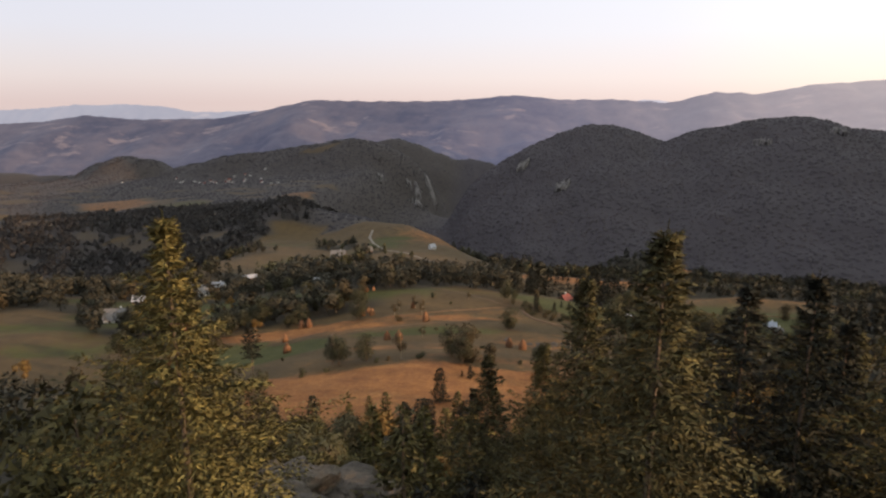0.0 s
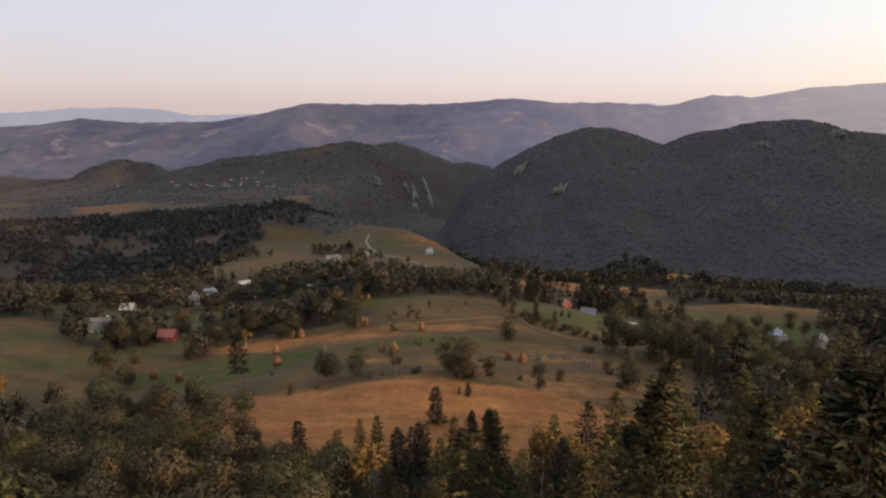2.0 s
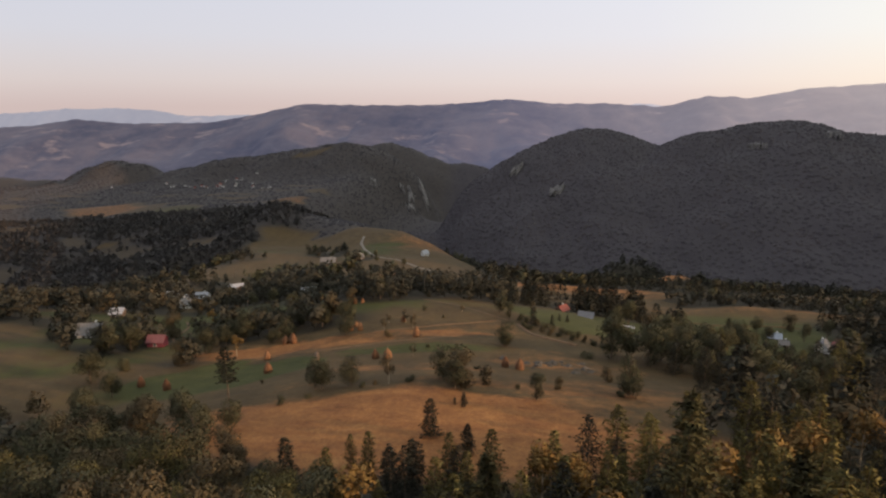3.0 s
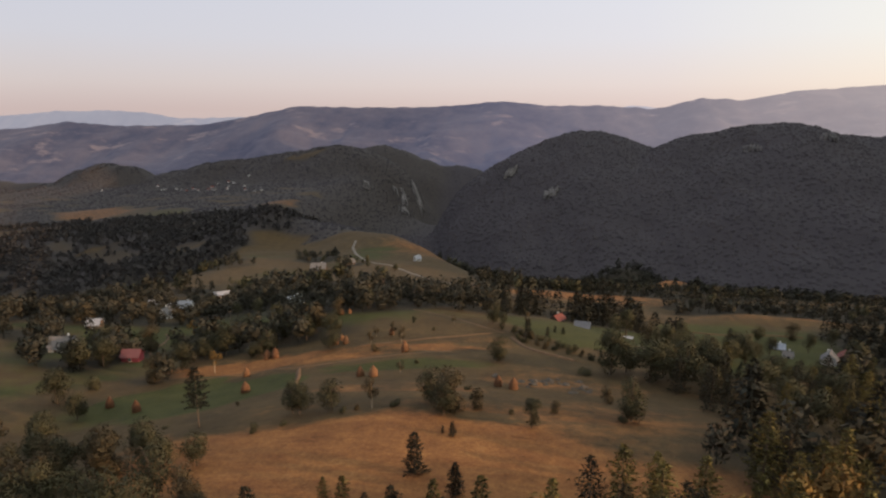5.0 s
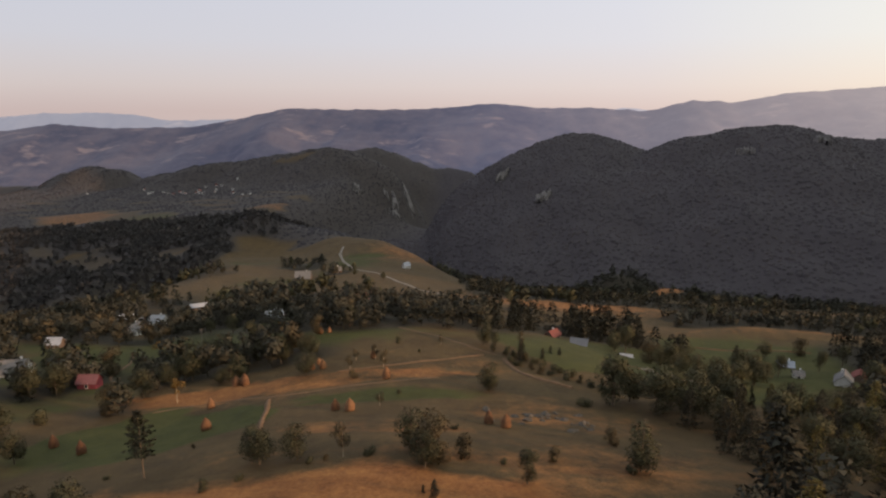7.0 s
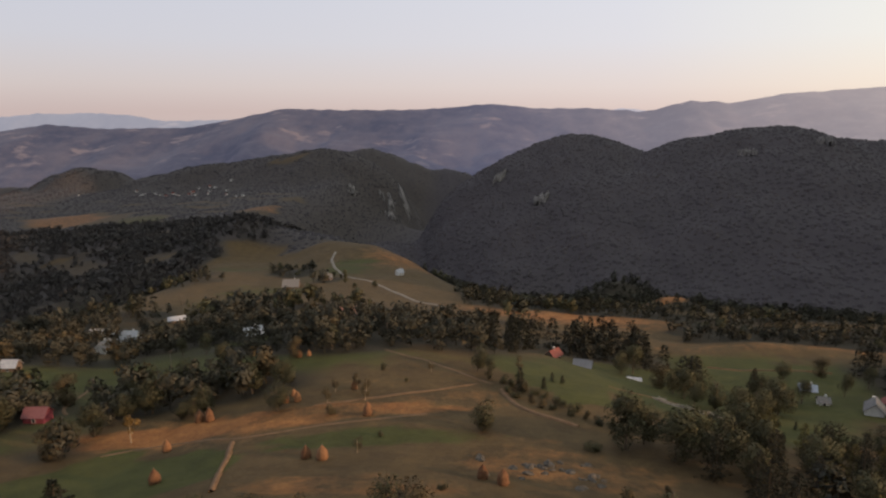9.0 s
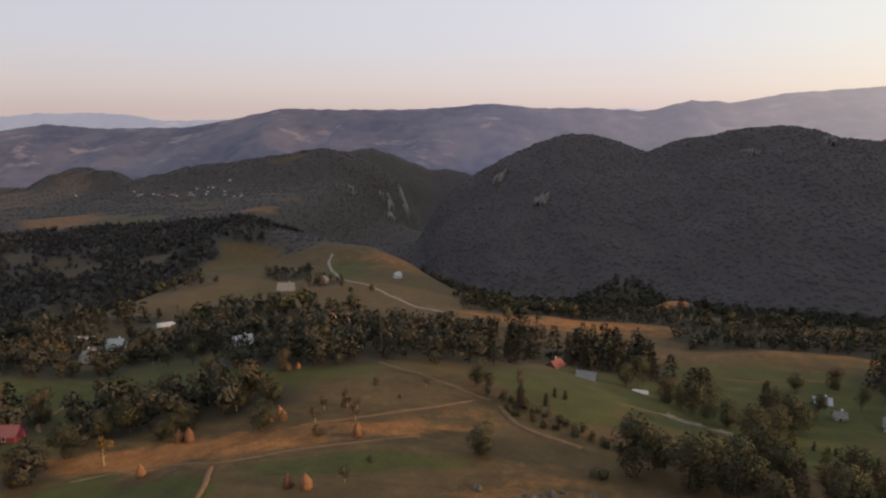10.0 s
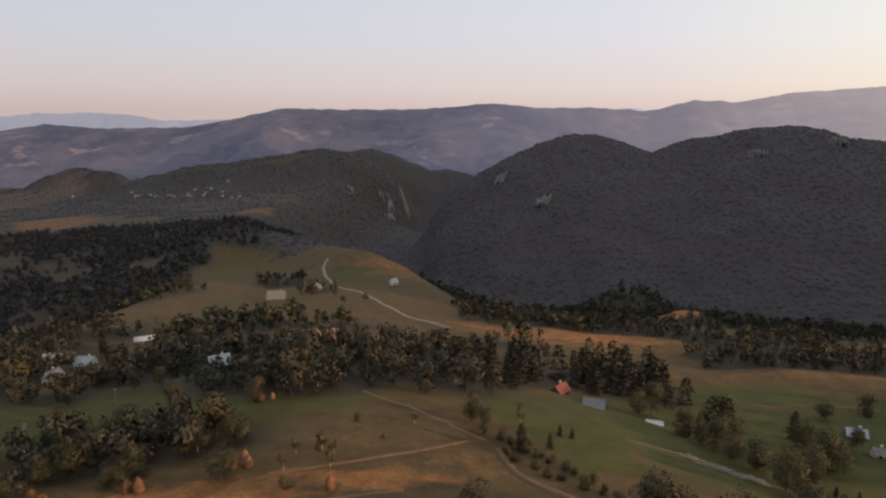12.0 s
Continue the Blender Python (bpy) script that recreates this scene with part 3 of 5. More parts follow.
def broad_tree(name, label, group, seed, high, low, wide, leaves, size, mat, bark=BARK, lobes=9, thick=0.2, limbs=6, lean=0.0):
    r = np.random.RandomState(seed)
    root = tagged(new(name), label, "bush" if name == "bush" else "tree", group)
    v, f = stem(r, high * 0.86, thick, 7, lean, limbs, wide * 0.7, max(0.2, low / high))
    part("trunk", arrays_mesh("trunk", v, f, bark, True), root)
    p, d = crown_points(r, leaves, lobes, high, low, wide)
    v, f = flat(quads_at(r, p, d, size)[:, :3], 3)
    crown = arrays_mesh("crown", v, f, mat)
    soft = d + 0.55 * (p - p.mean(0)) / wide + r.normal(0, 0.22, d.shape)
    rounded(crown, np.repeat(soft, 3, axis=0))
    part("crown", crown, root)
    return root


def spruce_sprays(r, high, wide, whorls, per, density, length, width, bare=0.08, sweep=0.5, taper=0.13, gaps=0.12):
    """Small needle sprays, each a narrow wedge, along and beside drooping boughs, up to a spiky tip. Corners (n, 3, 3)."""
    out = []
    ph = r.uniform(0, 6.28, 4)
    for w in range(whorls):
        u = min(bare + (1 - bare) * max(0.0, (w + r.uniform(-0.3, 0.3)) / whorls) ** 0.88, 0.985)
        reach = (wide * (1 - math.exp(-(1 - u) * taper * 20)) + 0.006 * high) * r.uniform(0.85, 1.1)
        z0 = u * high
        droop = sweep * min(1.0, (1 - u) * 2.2) - 0.3
        for b in range(per):
            if r.rand() < gaps:
                continue
            a = 6.283 * (b + r.uniform(-0.4, 0.4)) / per + w * 1.1
            L = reach * r.uniform(0.6, 1.1) * (1 + 0.26 * math.sin(2 * a + ph[0] + 9 * u) + 0.20 * math.sin(3 * a + ph[1] - 14 * u))
            n = 3 + density // 14 + int(density * L / wide)
            s = r.uniform(0.08, 1.0, n) ** 0.75
            s[0] = 1.0
            side = r.uniform(-1, 1, n)
            dirn, perp = np.array([math.cos(a), math.sin(a), 0]), np.array([-math.sin(a), math.cos(a), 0])
            pos = dirn * (s * L)[:, None] + perp * (side * 0.24 * L * (1.08 - s) + 0.05 * side)[:, None]
            pos[:, 2] = z0 - droop * L * s + 0.26 * L * s * s * (droop > 0) - np.abs(side) * 0.10 * L * (1.08 - s) * (1 + droop)
            ln = length * r.uniform(0.6, 1.3, n)
            way = dirn * r.uniform(0.4, 1.0, n)[:, None] + perp * (side * r.uniform(0.5, 1.3, n))[:, None]
            way[:, 2] = -r.uniform(-0.35, 0.75, n)
            way /= np.linalg.norm(way, axis=1, keepdims=True)
            tip = pos + way * ln[:, None]
            across = np.cross(way, r.normal(0, 1, (n, 3)))
            across /= np.linalg.norm(across, axis=1, keepdims=True) + 1e-9
            across *= (width * r.uniform(0.6, 1.4, n))[:, None]
            out.append(np.stack([pos - across, pos + across * 0.9, tip + across * 0.15], 1))
    k = 12
    a = np.arange(k) * 6.283 / k
    base = np.stack([0 * a, 0 * a, high * (0.94 + 0.04 * r.rand(k))], 1)
    fan = 0.006 * high * r.uniform(0.2, 1.5, k)
    tip = np.stack([fan * np.cos(a), fan * np.sin(a), high * (0.975 + 0.035 * r.rand(k))], 1)
    across = np.stack([-np.sin(a), np.cos(a), 0 * a], 1) * width * 0.8
    out.append(np.stack([base - across, base + across, tip], 1))
    return np.concatenate(out)


def spiky(me, v, r):
    """Needles shade by the side of the tree that they stand on."""
    c = np.repeat(v.reshape(-1, 3, 3).mean(1), 3, axis=0)
    c[:, 2] = 0.45 * np.linalg.norm(c[:, :2], axis=1) + 0.02
    c = c / np.linalg.norm(c, axis=1, keepdims=True) + np.repeat(r.normal(0, 0.33, (len(v) // 3, 3)), 3, axis=0)
    rounded(me, c)
    return me


def fine_sprays(r, high, wide, step, twig, needle, gaps):
    """The great spruces: boughs that rise near the tip and droop further down, set with twigs of thin needle strands."""
    out, z0 = [], 0.22 * high
    while z0 < high * 0.992:
        below = high - z0
        reach = min(wide, 0.10 + 0.22 * below + 0.045 * below * below)
        lift = 0.95 * math.exp(-below / 1.3) - 0.42 * (1 - math.exp(-below / 4.5))
        turn = r.uniform(0, 6.28)
        for b in range(6):
            if r.rand() < gaps * min(1, below):
                continue
            a = turn + 1.047 * (b + r.uniform(-0.35, 0.35))
            L = reach * r.uniform(0.55, 1.15) * (1.5 if r.rand() < 0.10 else 1.0)
            n = int(L / twig) + 4
            s = np.repeat(np.linspace(0.06, 1.0, n), 6) + r.uniform(-0.02, 0.02, 6 * n)
            side, along = np.tile((-1, -1, -1, 1, 1, 1), n), np.tile((0.15, 0.55, 0.95), 2 * n)
            dirn, perp = np.array([math.cos(a), math.sin(a), 0]), np.array([-math.sin(a), math.cos(a), 0])
            tl = np.minimum(0.5, 0.34 * L * (1.04 - s) + 0.07) * r.uniform(0.7, 1.2, 6 * n)
            pos = dirn * (s * L)[:, None]
            pos[:, 2] = z0 + lift * L * s + 0.20 * L * s * s
            way = dirn * 0.75 + perp * (side * 0.8)[:, None] + r.normal(0, 0.16, (6 * n, 3))
            way[:, 2] -= 0.30 * min(1, below / 2) - 0.15
            pos = pos + way * (tl * along)[:, None]
            end = way + r.normal(0, 0.32, way.shape)
            end /= np.linalg.norm(end, axis=1, keepdims=True)
            end *= (needle * r.uniform(0.7, 1.5, 6 * n))[:, None]
            across = np.cross(end, r.normal(0, 1, end.shape))
            across *= (0.20 * needle * r.uniform(0.6, 1.3, 6 * n) / (np.linalg.norm(across, axis=1) + 1e-9))[:, None]
            out.append(np.stack([pos - across, pos + across, pos + end], 1))
        z0 += step * r.uniform(0.6, 1.3) * (0.5 + 0.5 * min(1, below / 3) + 0.09 * max(0, below - 4))
    lead = np.array([[[0, 0, high * 0.985 + 0.05 * k]] * 3 for k in range(10)])
    lead[:, 0, 0] -= 0.02
    lead[:, 1, 0] += 0.02
    lead[:, 2] += np.column_stack([r.normal(0, 0.05, 10), r.normal(0, 0.05, 10), np.full(10, 0.14)])
    return np.concatenate(out + [lead])


def great_spruce(label, seed, high, wide, step, twig, needle, gaps, mat):
    r = np.random.RandomState(seed)
    root = tagged(new("spruce"), label, "tree", "hillside spruces")
    v, f = stem(r, high * 0.985, 0.15, 7)
    part("trunk", arrays_mesh("trunk", v, f, BARK, True), root)
    v, f = flat(fine_sprays(r, high, wide, step, twig, needle, gaps), 3)
    part("crown", spiky(arrays_mesh("crown", v, f, mat), v, r), root)
    return root


def spruce(label, group, seed, high, wide, whorls, per, density, length, width, mat, bare=0.08, sweep=0.5, thick=0.16, bark=BARK, taper=0.13, gaps=0.12):
    r = np.random.RandomState(seed)
    root = tagged(new("spruce"), label, "tree", group)
    v, f = stem(r, high * 0.97, thick, 7)
    part("trunk", arrays_mesh("trunk", v, f, bark, True), root)
    v, f = flat(spruce_sprays(r, high, wide, whorls, per, density, length, width, bare, sweep, taper, gaps), 3)
    part("crown", spiky(arrays_mesh("crown", v, f, mat), v, r), root)
    return root


def planted(kinds, x, y, high, r, sink=0.25):
    """A copy of one of the kinds, (thing, its own height), scaled to a height and standing on the ground."""
    ob, own = kinds[r.randint(len(kinds))]
    k = high / own
    c = copy_thing(ob, pose(x, y, at(x, y) - sink * min(1, k), 0, 0, r.uniform(0, 360)))
    wide = k * r.uniform(0.9, 1.12)
    c.scale = (wide, wide, k)
    return c


def clear(*lists):
    """Takes the patterns themselves away once they have been copied."""
    for kinds in lists:
        for ob, _ in kinds:
            for o in (*ob.children_recursive, ob):
                bpy.data.objects.remove(o)


ROUND = [(broad_tree("tree", "round green broadleaf tree on the open meadow", "meadow trees", 101 + k, 9.0, 1.5, 3.8, 2600, 0.38, LEAF_GREEN, lobes=13), 9.0) for k in range(3)]
OVAL = [(broad_tree("tree", "dense dark oval tree standing alone in grass", "meadow trees", 111 + k, 10.0, 0.4, 3.0, 2600, 0.38, LEAF_GREEN, lobes=16), 10.0) for k in range(2)]
RUSTY = [(broad_tree("tree", "broadleaf tree with leaves turning rusty brown", "turning trees", 121 + k, 10.0, 0.5, 3.9, 2800, 0.47, (LEAF_GREEN, LEAF_RUST, LEAF_GREEN)[k], lobes=14), 10.0) for k in range(3)]
SPARSE = [(broad_tree("tree", "thin pale-trunked tree with a sparse crown", "meadow trees", 131 + k, 8.5, 2.6, 2.6, 620, 0.48, LEAF_RUST, BARK_PALE, 7, 0.16, 8), 8.5) for k in range(2)]
GOLDEN = [(broad_tree("tree", "young tree with golden autumn leaves", "golden trees", 141 + k, 8.0, 2.4, 2.0, 700, 0.42, LEAF_GOLD, BARK_PALE, 7, 0.13, 5), 8.0) for k in range(2)]
BUSHES = [(broad_tree("bush", "low rounded bush growing in meadow grass", "bushes", 151 + k, 3.0, 0.1, 1.8, 620, 0.36, (LEAF_GREEN, LEAF_RUST)[k % 2], BARK, 6, 0.06, 4), 3.0) for k in range(3)]
PINES = [(spruce("tall conifer with a bare trunk and layered crown", "meadow trees", 161, 15.0, 3.6, 13, 8, 46, 0.5, 0.12, NEEDLE_DARK, 0.36, 0.1, 0.17, BARK), 15.0)]
WOOD_GREEN = [(broad_tree("tree", "green broadleaf tree in the hillside wood", "hillside trees", 105 + k, 9.0, 0.8, 3.7, 2300, 0.36, LEAF_GREEN, limbs=3), 9.0) for k in range(3)]
WOOD_RUST = [(broad_tree("tree", "brownish broadleaf tree in the hillside wood", "hillside trees", 125 + k, 9.0, 0.8, 3.5, 2300, 0.36, LEAF_RUST, limbs=3), 9.0) for k in range(3)]
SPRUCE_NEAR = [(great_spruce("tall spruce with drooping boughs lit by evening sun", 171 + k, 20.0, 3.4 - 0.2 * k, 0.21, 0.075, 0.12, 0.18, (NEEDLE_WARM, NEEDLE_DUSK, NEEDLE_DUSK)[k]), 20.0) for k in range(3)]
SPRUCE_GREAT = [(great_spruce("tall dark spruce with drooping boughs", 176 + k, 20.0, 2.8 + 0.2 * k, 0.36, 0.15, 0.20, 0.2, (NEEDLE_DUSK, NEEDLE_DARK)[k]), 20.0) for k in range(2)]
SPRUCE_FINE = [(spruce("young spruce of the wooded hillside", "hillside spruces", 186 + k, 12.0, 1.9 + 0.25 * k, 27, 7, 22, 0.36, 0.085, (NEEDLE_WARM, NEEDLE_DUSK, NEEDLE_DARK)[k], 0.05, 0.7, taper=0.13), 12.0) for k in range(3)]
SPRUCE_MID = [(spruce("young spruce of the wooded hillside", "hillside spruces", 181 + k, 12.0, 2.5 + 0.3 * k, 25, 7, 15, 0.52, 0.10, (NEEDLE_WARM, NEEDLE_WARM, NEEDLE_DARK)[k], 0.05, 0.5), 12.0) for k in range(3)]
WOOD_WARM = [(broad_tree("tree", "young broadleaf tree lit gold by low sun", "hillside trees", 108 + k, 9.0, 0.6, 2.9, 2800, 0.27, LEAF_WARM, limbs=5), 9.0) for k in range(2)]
SPRUCE_DARK = [(spruce("dark green spruce at the edge of the meadow", "meadow spruces", 191 + k, 9.0, 2.2, 24, 8, 26, 0.42, 0.075, NEEDLE_DARK, 0.03, 0.45), 9.0) for k in range(2)]

rt = np.random.RandomState(77)
# trees of the open meadow: x, y, height
for kinds, spots in (
    (ROUND, ((-49, 119, 8.9), (-47, 118, 8.0), (-40, 119, 8.2), (-15, 115, 7.7), (-62, 188, 8.7), (55, 242, 9.2), (85, 234, 12), (71, 274, 10.3), (119, 224, 13.0),
             (64, 209, 11.8), (84, 230, 10.5), (86, 249, 11.2), (-10, 222, 9.9), (-114, 214, 6.5))),
    (OVAL, ((-6, 176, 10.8), (3, 112, 6.8), (24, 123, 12.6), (-6, 216, 7.5), (-19, 124, 11.2), (-86, 194, 11.5), (63, 224, 11.5))),
    (RUSTY, ((-115, 136, 9.0), (-14, 119, 10.0), (27, 174, 14.5), (37, 169, 13.5), (46, 167, 14.0), (42, 175, 12.0), (56, 170, 12.0), (32, 178, 11.0), (55, 181, 12.5), (51, 160, 9.0), (-146, 178, 11.5), (-141, 183, 11.0), (-129, 146, 11.3), (-151, 198, 12.5),
             (-139, 208, 11.0), (-112, 166, 9.6), (-111, 181, 10.4), (-116, 206, 9.4), (-103, 196, 11.8), (-76, 204, 10.5), (-67, 206, 9.6), (52, 249, 9.5), (57, 236, 10.5))),
    (ROUND, ((-114, 176, 8.4), (-105, 208, 10.4), (-88, 192, 6.8), (-86, 209, 8.2), (-106, 221, 9.6), (-110, 194, 9.0), (-106, 197, 9.0), (64, 246, 11), (47, 270, 12), (42, 266, 10), (-91, 190, 6.0))),
    (SPARSE, ((-31, 119, 7.6), (-49, 199, 4.5), (-39, 193, 4.8), (-33, 160, 4.2), (-40, 199, 4.8), (-43, 200, 5.3), (3, 224, 6.4), (-49, 191, 5.2), (-24, 217, 4.0))),
    (GOLDEN, ((-97, 176, 8.2), (-155, 212, 9.5), (-139, 119, 9.0), (-132, 226, 9.0))),
    (RUSTY, ((-90, 97, 8.5), (-84, 93, 9.0), (-77, 95, 9.5), (-73, 91, 9.5), (-66, 92, 8.0), (-98, 102, 8.0), (-104, 112, 9.0), (-56, 91, 7.0), (-100, 236, 8), (-72, 232, 8), (108, 284, 8), (126, 292, 9), (-100, 480, 7), (-160, 440, 7))),
    (ROUND, ((-81, 98, 8.0), (-69, 96, 9.0), (-95, 93, 9.0), (-112, 121, 8.5), (-61, 88, 7.5), (100, 250, 9), (92, 243, 8), (120, 262, 9), (60, 262, 8), (135, 275, 9), (-118, 258, 9), (-130, 262, 8), (-92, 226, 9), (-62, 240, 9), (-148, 470, 6), (-128, 500, 6), (-110, 460, 6), (66, 214, 10.5), (72, 217, 9.5), (58, 228, 9.0), (77, 225, 10.0))),
    (BUSHES, ((-9, 122, 4.3), (-46, 184, 2.9), (-1, 120, 1.5), (8, 125, 3.0), (21, 139, 4.0), (22, 121.5, 2.2), (19, 171, 3.2), (-93, 107, 3.0), (-80, 120, 1.3), (-53, 107, 2.3),
              (-48, 111, 1.7), (-69, 134, 1.2), (-127, 160, 5.0), (-37, 117, 1.6), (-34, 118, 1.5), (-26, 120, 2.2), (-39, 216, 2.3), (-12, 141, 1.6), (31, 150, 2.0))),
    (BUSHES, ((0, 206, 2.4), (2, 203, 2.9), (6, 200, 2.3), (9, 197, 3.0), (12, 196, 2.2), (16, 193, 3.1), (20, 192, 2.6), (23, 189, 3.0), (26, 187, 2.4), (29, 185, 3.2), (-2, 214, 3.2), (1, 211, 3.0), (4, 208, 2.8), (7, 206, 3.0), (10, 204, 2.6), (13, 201, 3.1), (15, 199, 2.4), (18, 196, 2.7), (5, 212, 2.2), (-30, 170, 1.6), (-30, 208, 1.4))),
    (PINES, ((-70, 117, 15.0),)),
    (SPRUCE_DARK, ((-33.6, 63.4, 9.0), (-16.4, 88.5, 8.0), (-16, 68, 8.0), (-12, 105, 3.4), (-14, 106, 1.7), (88, 261, 9.8), (3, 208, 7.8), (10, 211, 4.2), (67, 187, 5.0), (78, 192, 4.6), (83, 187, 5.0),
                   (80, 209, 2.8), (84, 206, 2.6), (87, 203, 2.7), (76, 211, 2.8), (91, 200, 2.6), (13, 220, 3.0), (16, 219, 3.0), (-9, 82, 6.0))),
):
    for x, y, h in spots:
        planted(kinds, x, y, h, rt)

# the great spruces of the hilltop: x, y, height of the tip
for k, (x, y, tip) in enumerate(((-7.6, -13.6, 72.4), (4.3, -12.8, 72.3), (3.0, -8.0, 69.8), (1.8, -5.6, 66.6), (10.3, -0.5, 67.8), (12.2, -2.2, 68.7), (15.6, -4.2, 69.6),
                                 (-1.5, 12.4, 58.6), (8.9, 16.7, 60.5), (7.4, -3.0, 66.0), (14.5, 3.0, 65.5), (19.0, 1.0, 67.0),
                                 (5.0, 6.0, 61.5), (18.5, 8.0, 63.5), (11.5, 9.5, 61.5), (23.0, 5.0, 66.0), (22.0, 14.0, 61.0))):
    planted(SPRUCE_NEAR[:1] if k == 0 else SPRUCE_NEAR[1:] if y < -5 else SPRUCE_GREAT, x, y, tip - at(x, y) + 0.25, rt)
for x, y, tip in ((-16.8, -6.6, 64.6), (-20.5, -1.0, 61.5)):
    planted(WOOD_WARM, x, y, tip - at(x, y) + 0.25, rt)

# the young wood on the slope below them; towards the meadow it stays low, under sight lines from the camera's start
# (bearing from there, slope of its upper edge)
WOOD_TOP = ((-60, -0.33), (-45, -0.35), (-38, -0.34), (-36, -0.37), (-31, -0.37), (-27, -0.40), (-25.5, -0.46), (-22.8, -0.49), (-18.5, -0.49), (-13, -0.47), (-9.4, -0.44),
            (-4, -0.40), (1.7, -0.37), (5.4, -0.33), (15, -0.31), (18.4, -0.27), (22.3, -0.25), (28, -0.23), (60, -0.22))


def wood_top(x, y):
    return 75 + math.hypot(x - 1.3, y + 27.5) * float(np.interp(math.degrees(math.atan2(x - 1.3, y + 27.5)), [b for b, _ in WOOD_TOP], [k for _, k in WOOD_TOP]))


spots = [(x, y) for x, y in ((-7.6, -13.6), (4.3, -12.8), (3.0, -8.0), (10.3, -0.5), (12.2, -2.2), (15.6, -4.2), (-1.5, 12.4), (8.9, 16.7), (-33.6, 63.4), (-16, 68), (-12, -4), (-9, -5), (-6, -5), (-8, -8), (-5, -8), (-11, -8))]
count = 0
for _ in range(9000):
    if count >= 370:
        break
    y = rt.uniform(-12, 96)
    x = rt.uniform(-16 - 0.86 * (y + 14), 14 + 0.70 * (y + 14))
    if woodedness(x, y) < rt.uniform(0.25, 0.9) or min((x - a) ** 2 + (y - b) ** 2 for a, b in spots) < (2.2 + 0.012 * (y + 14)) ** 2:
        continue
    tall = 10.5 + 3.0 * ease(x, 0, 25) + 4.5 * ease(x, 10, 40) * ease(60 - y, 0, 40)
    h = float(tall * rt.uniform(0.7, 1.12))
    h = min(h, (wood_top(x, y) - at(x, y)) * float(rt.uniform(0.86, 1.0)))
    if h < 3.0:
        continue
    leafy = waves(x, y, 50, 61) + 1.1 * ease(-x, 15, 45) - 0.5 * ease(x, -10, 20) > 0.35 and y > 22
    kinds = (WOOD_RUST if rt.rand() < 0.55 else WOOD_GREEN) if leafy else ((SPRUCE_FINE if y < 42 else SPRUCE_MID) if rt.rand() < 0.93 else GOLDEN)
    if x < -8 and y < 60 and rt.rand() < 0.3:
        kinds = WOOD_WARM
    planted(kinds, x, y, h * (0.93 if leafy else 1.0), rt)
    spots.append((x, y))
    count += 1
stand = []
for _ in range(4000):
    if len(stand) >= 70:
        break
    x, y = rt.normal(84, 24), rt.normal(150, 21)
    if y < 99 or hump(x, y, 84, 152, 44, 40) < 0.35 or (stand and min((x - a) ** 2 + (y - b) ** 2 for a, b in stand) < 13):
        continue
    stand.append((x, y))
    planted(SPRUCE_MID[1:] if rt.rand() < 0.85 else WOOD_GREEN, x, y, float(rt.uniform(8.5, 13.5)), rt)
clear(WOOD_WARM, WOOD_GREEN, WOOD_RUST, ROUND, OVAL, RUSTY, SPARSE, GOLDEN, BUSHES, PINES, SPRUCE_NEAR, SPRUCE_GREAT, SPRUCE_FINE, SPRUCE_MID, SPRUCE_DARK)


# ---- the woods beyond: trees past counting ----
def scatter(r, n, x0, x1, y0, y1, gap):
    """Spots with woodland cover, about a gap apart."""
    nx, ny = int((x1 - x0) / gap), int((y1 - y0) / gap)
    gx, gy = np.meshgrid(np.arange(nx), np.arange(ny))
    x = x0 + (gx.ravel() + r.uniform(0, 1, nx * ny)) * gap
    y = y0 + (gy.ravel() + r.uniform(0, 1, nx * ny)) * gap
    keep = woodedness(x, y) > r.uniform(0.3, 0.95, len(x))
    x, y = x[keep], y[keep]
    if len(x) > n:
        k = r.choice(len(x), n, replace=False)
        x, y = x[k], y[k]
    return x, y


def grove(label, seed, x, y, high, pattern, mat, smooth=False):
    """Many trees of one pattern (corners and faces at unit height), each turned and scaled, in one mesh."""
    r = np.random.RandomState(seed)
    vs, fs, ns, off = [], [], [], 0
    which = r.randint(len(pattern), size=len(x))
    z = land(x, y) - 0.3
    for k, (q, faces, out) in enumerate(pattern):
        i = np.where(which == k)[0]
        if not len(i):
            continue
        a, h, w = r.uniform(0, 6.28, len(i)), high[i] * r.uniform(0.62, 1.3, len(i)), r.uniform(0.8, 1.25, len(i))
        c, s = np.cos(a)[:, None], np.sin(a)[:, None]
        px = (q[None, :, 0] * c - q[None, :, 1] * s) * (h * w)[:, None] + x[i][:, None]
        py = (q[None, :, 0] * s + q[None, :, 1] * c) * (h * w)[:, None] + y[i][:, None]
        pz = q[None, :, 2] * h[:, None] + z[i][:, None]
        vs.append(np.stack([px, py, pz], -1).reshape(-1, 3))
        fs += (faces[None] + (off + np.arange(len(i)) * len(q))[:, None, None]).reshape(-1, faces.shape[1]).tolist()
        off += len(vs[-1])
        if out is not None:
            ns.append(np.stack([out[None, :, 0] * c - out[None, :, 1] * s, out[None, :, 0] * s + out[None, :, 1] * c, out[None, :, 2] + 0 * c], -1).reshape(-1, 3))
    me = bpy.data.meshes.new("woodland")
    me.from_pydata(np.concatenate(vs).tolist(), [], fs)
    if smooth:
        me.polygons.foreach_set("use_smooth", [True] * len(me.polygons))
    if ns:
        rounded(me, np.concatenate(ns))
    me.materials.append(mat)
    return tagged(new("woodland", me), label, "woodland", kind="stuff")


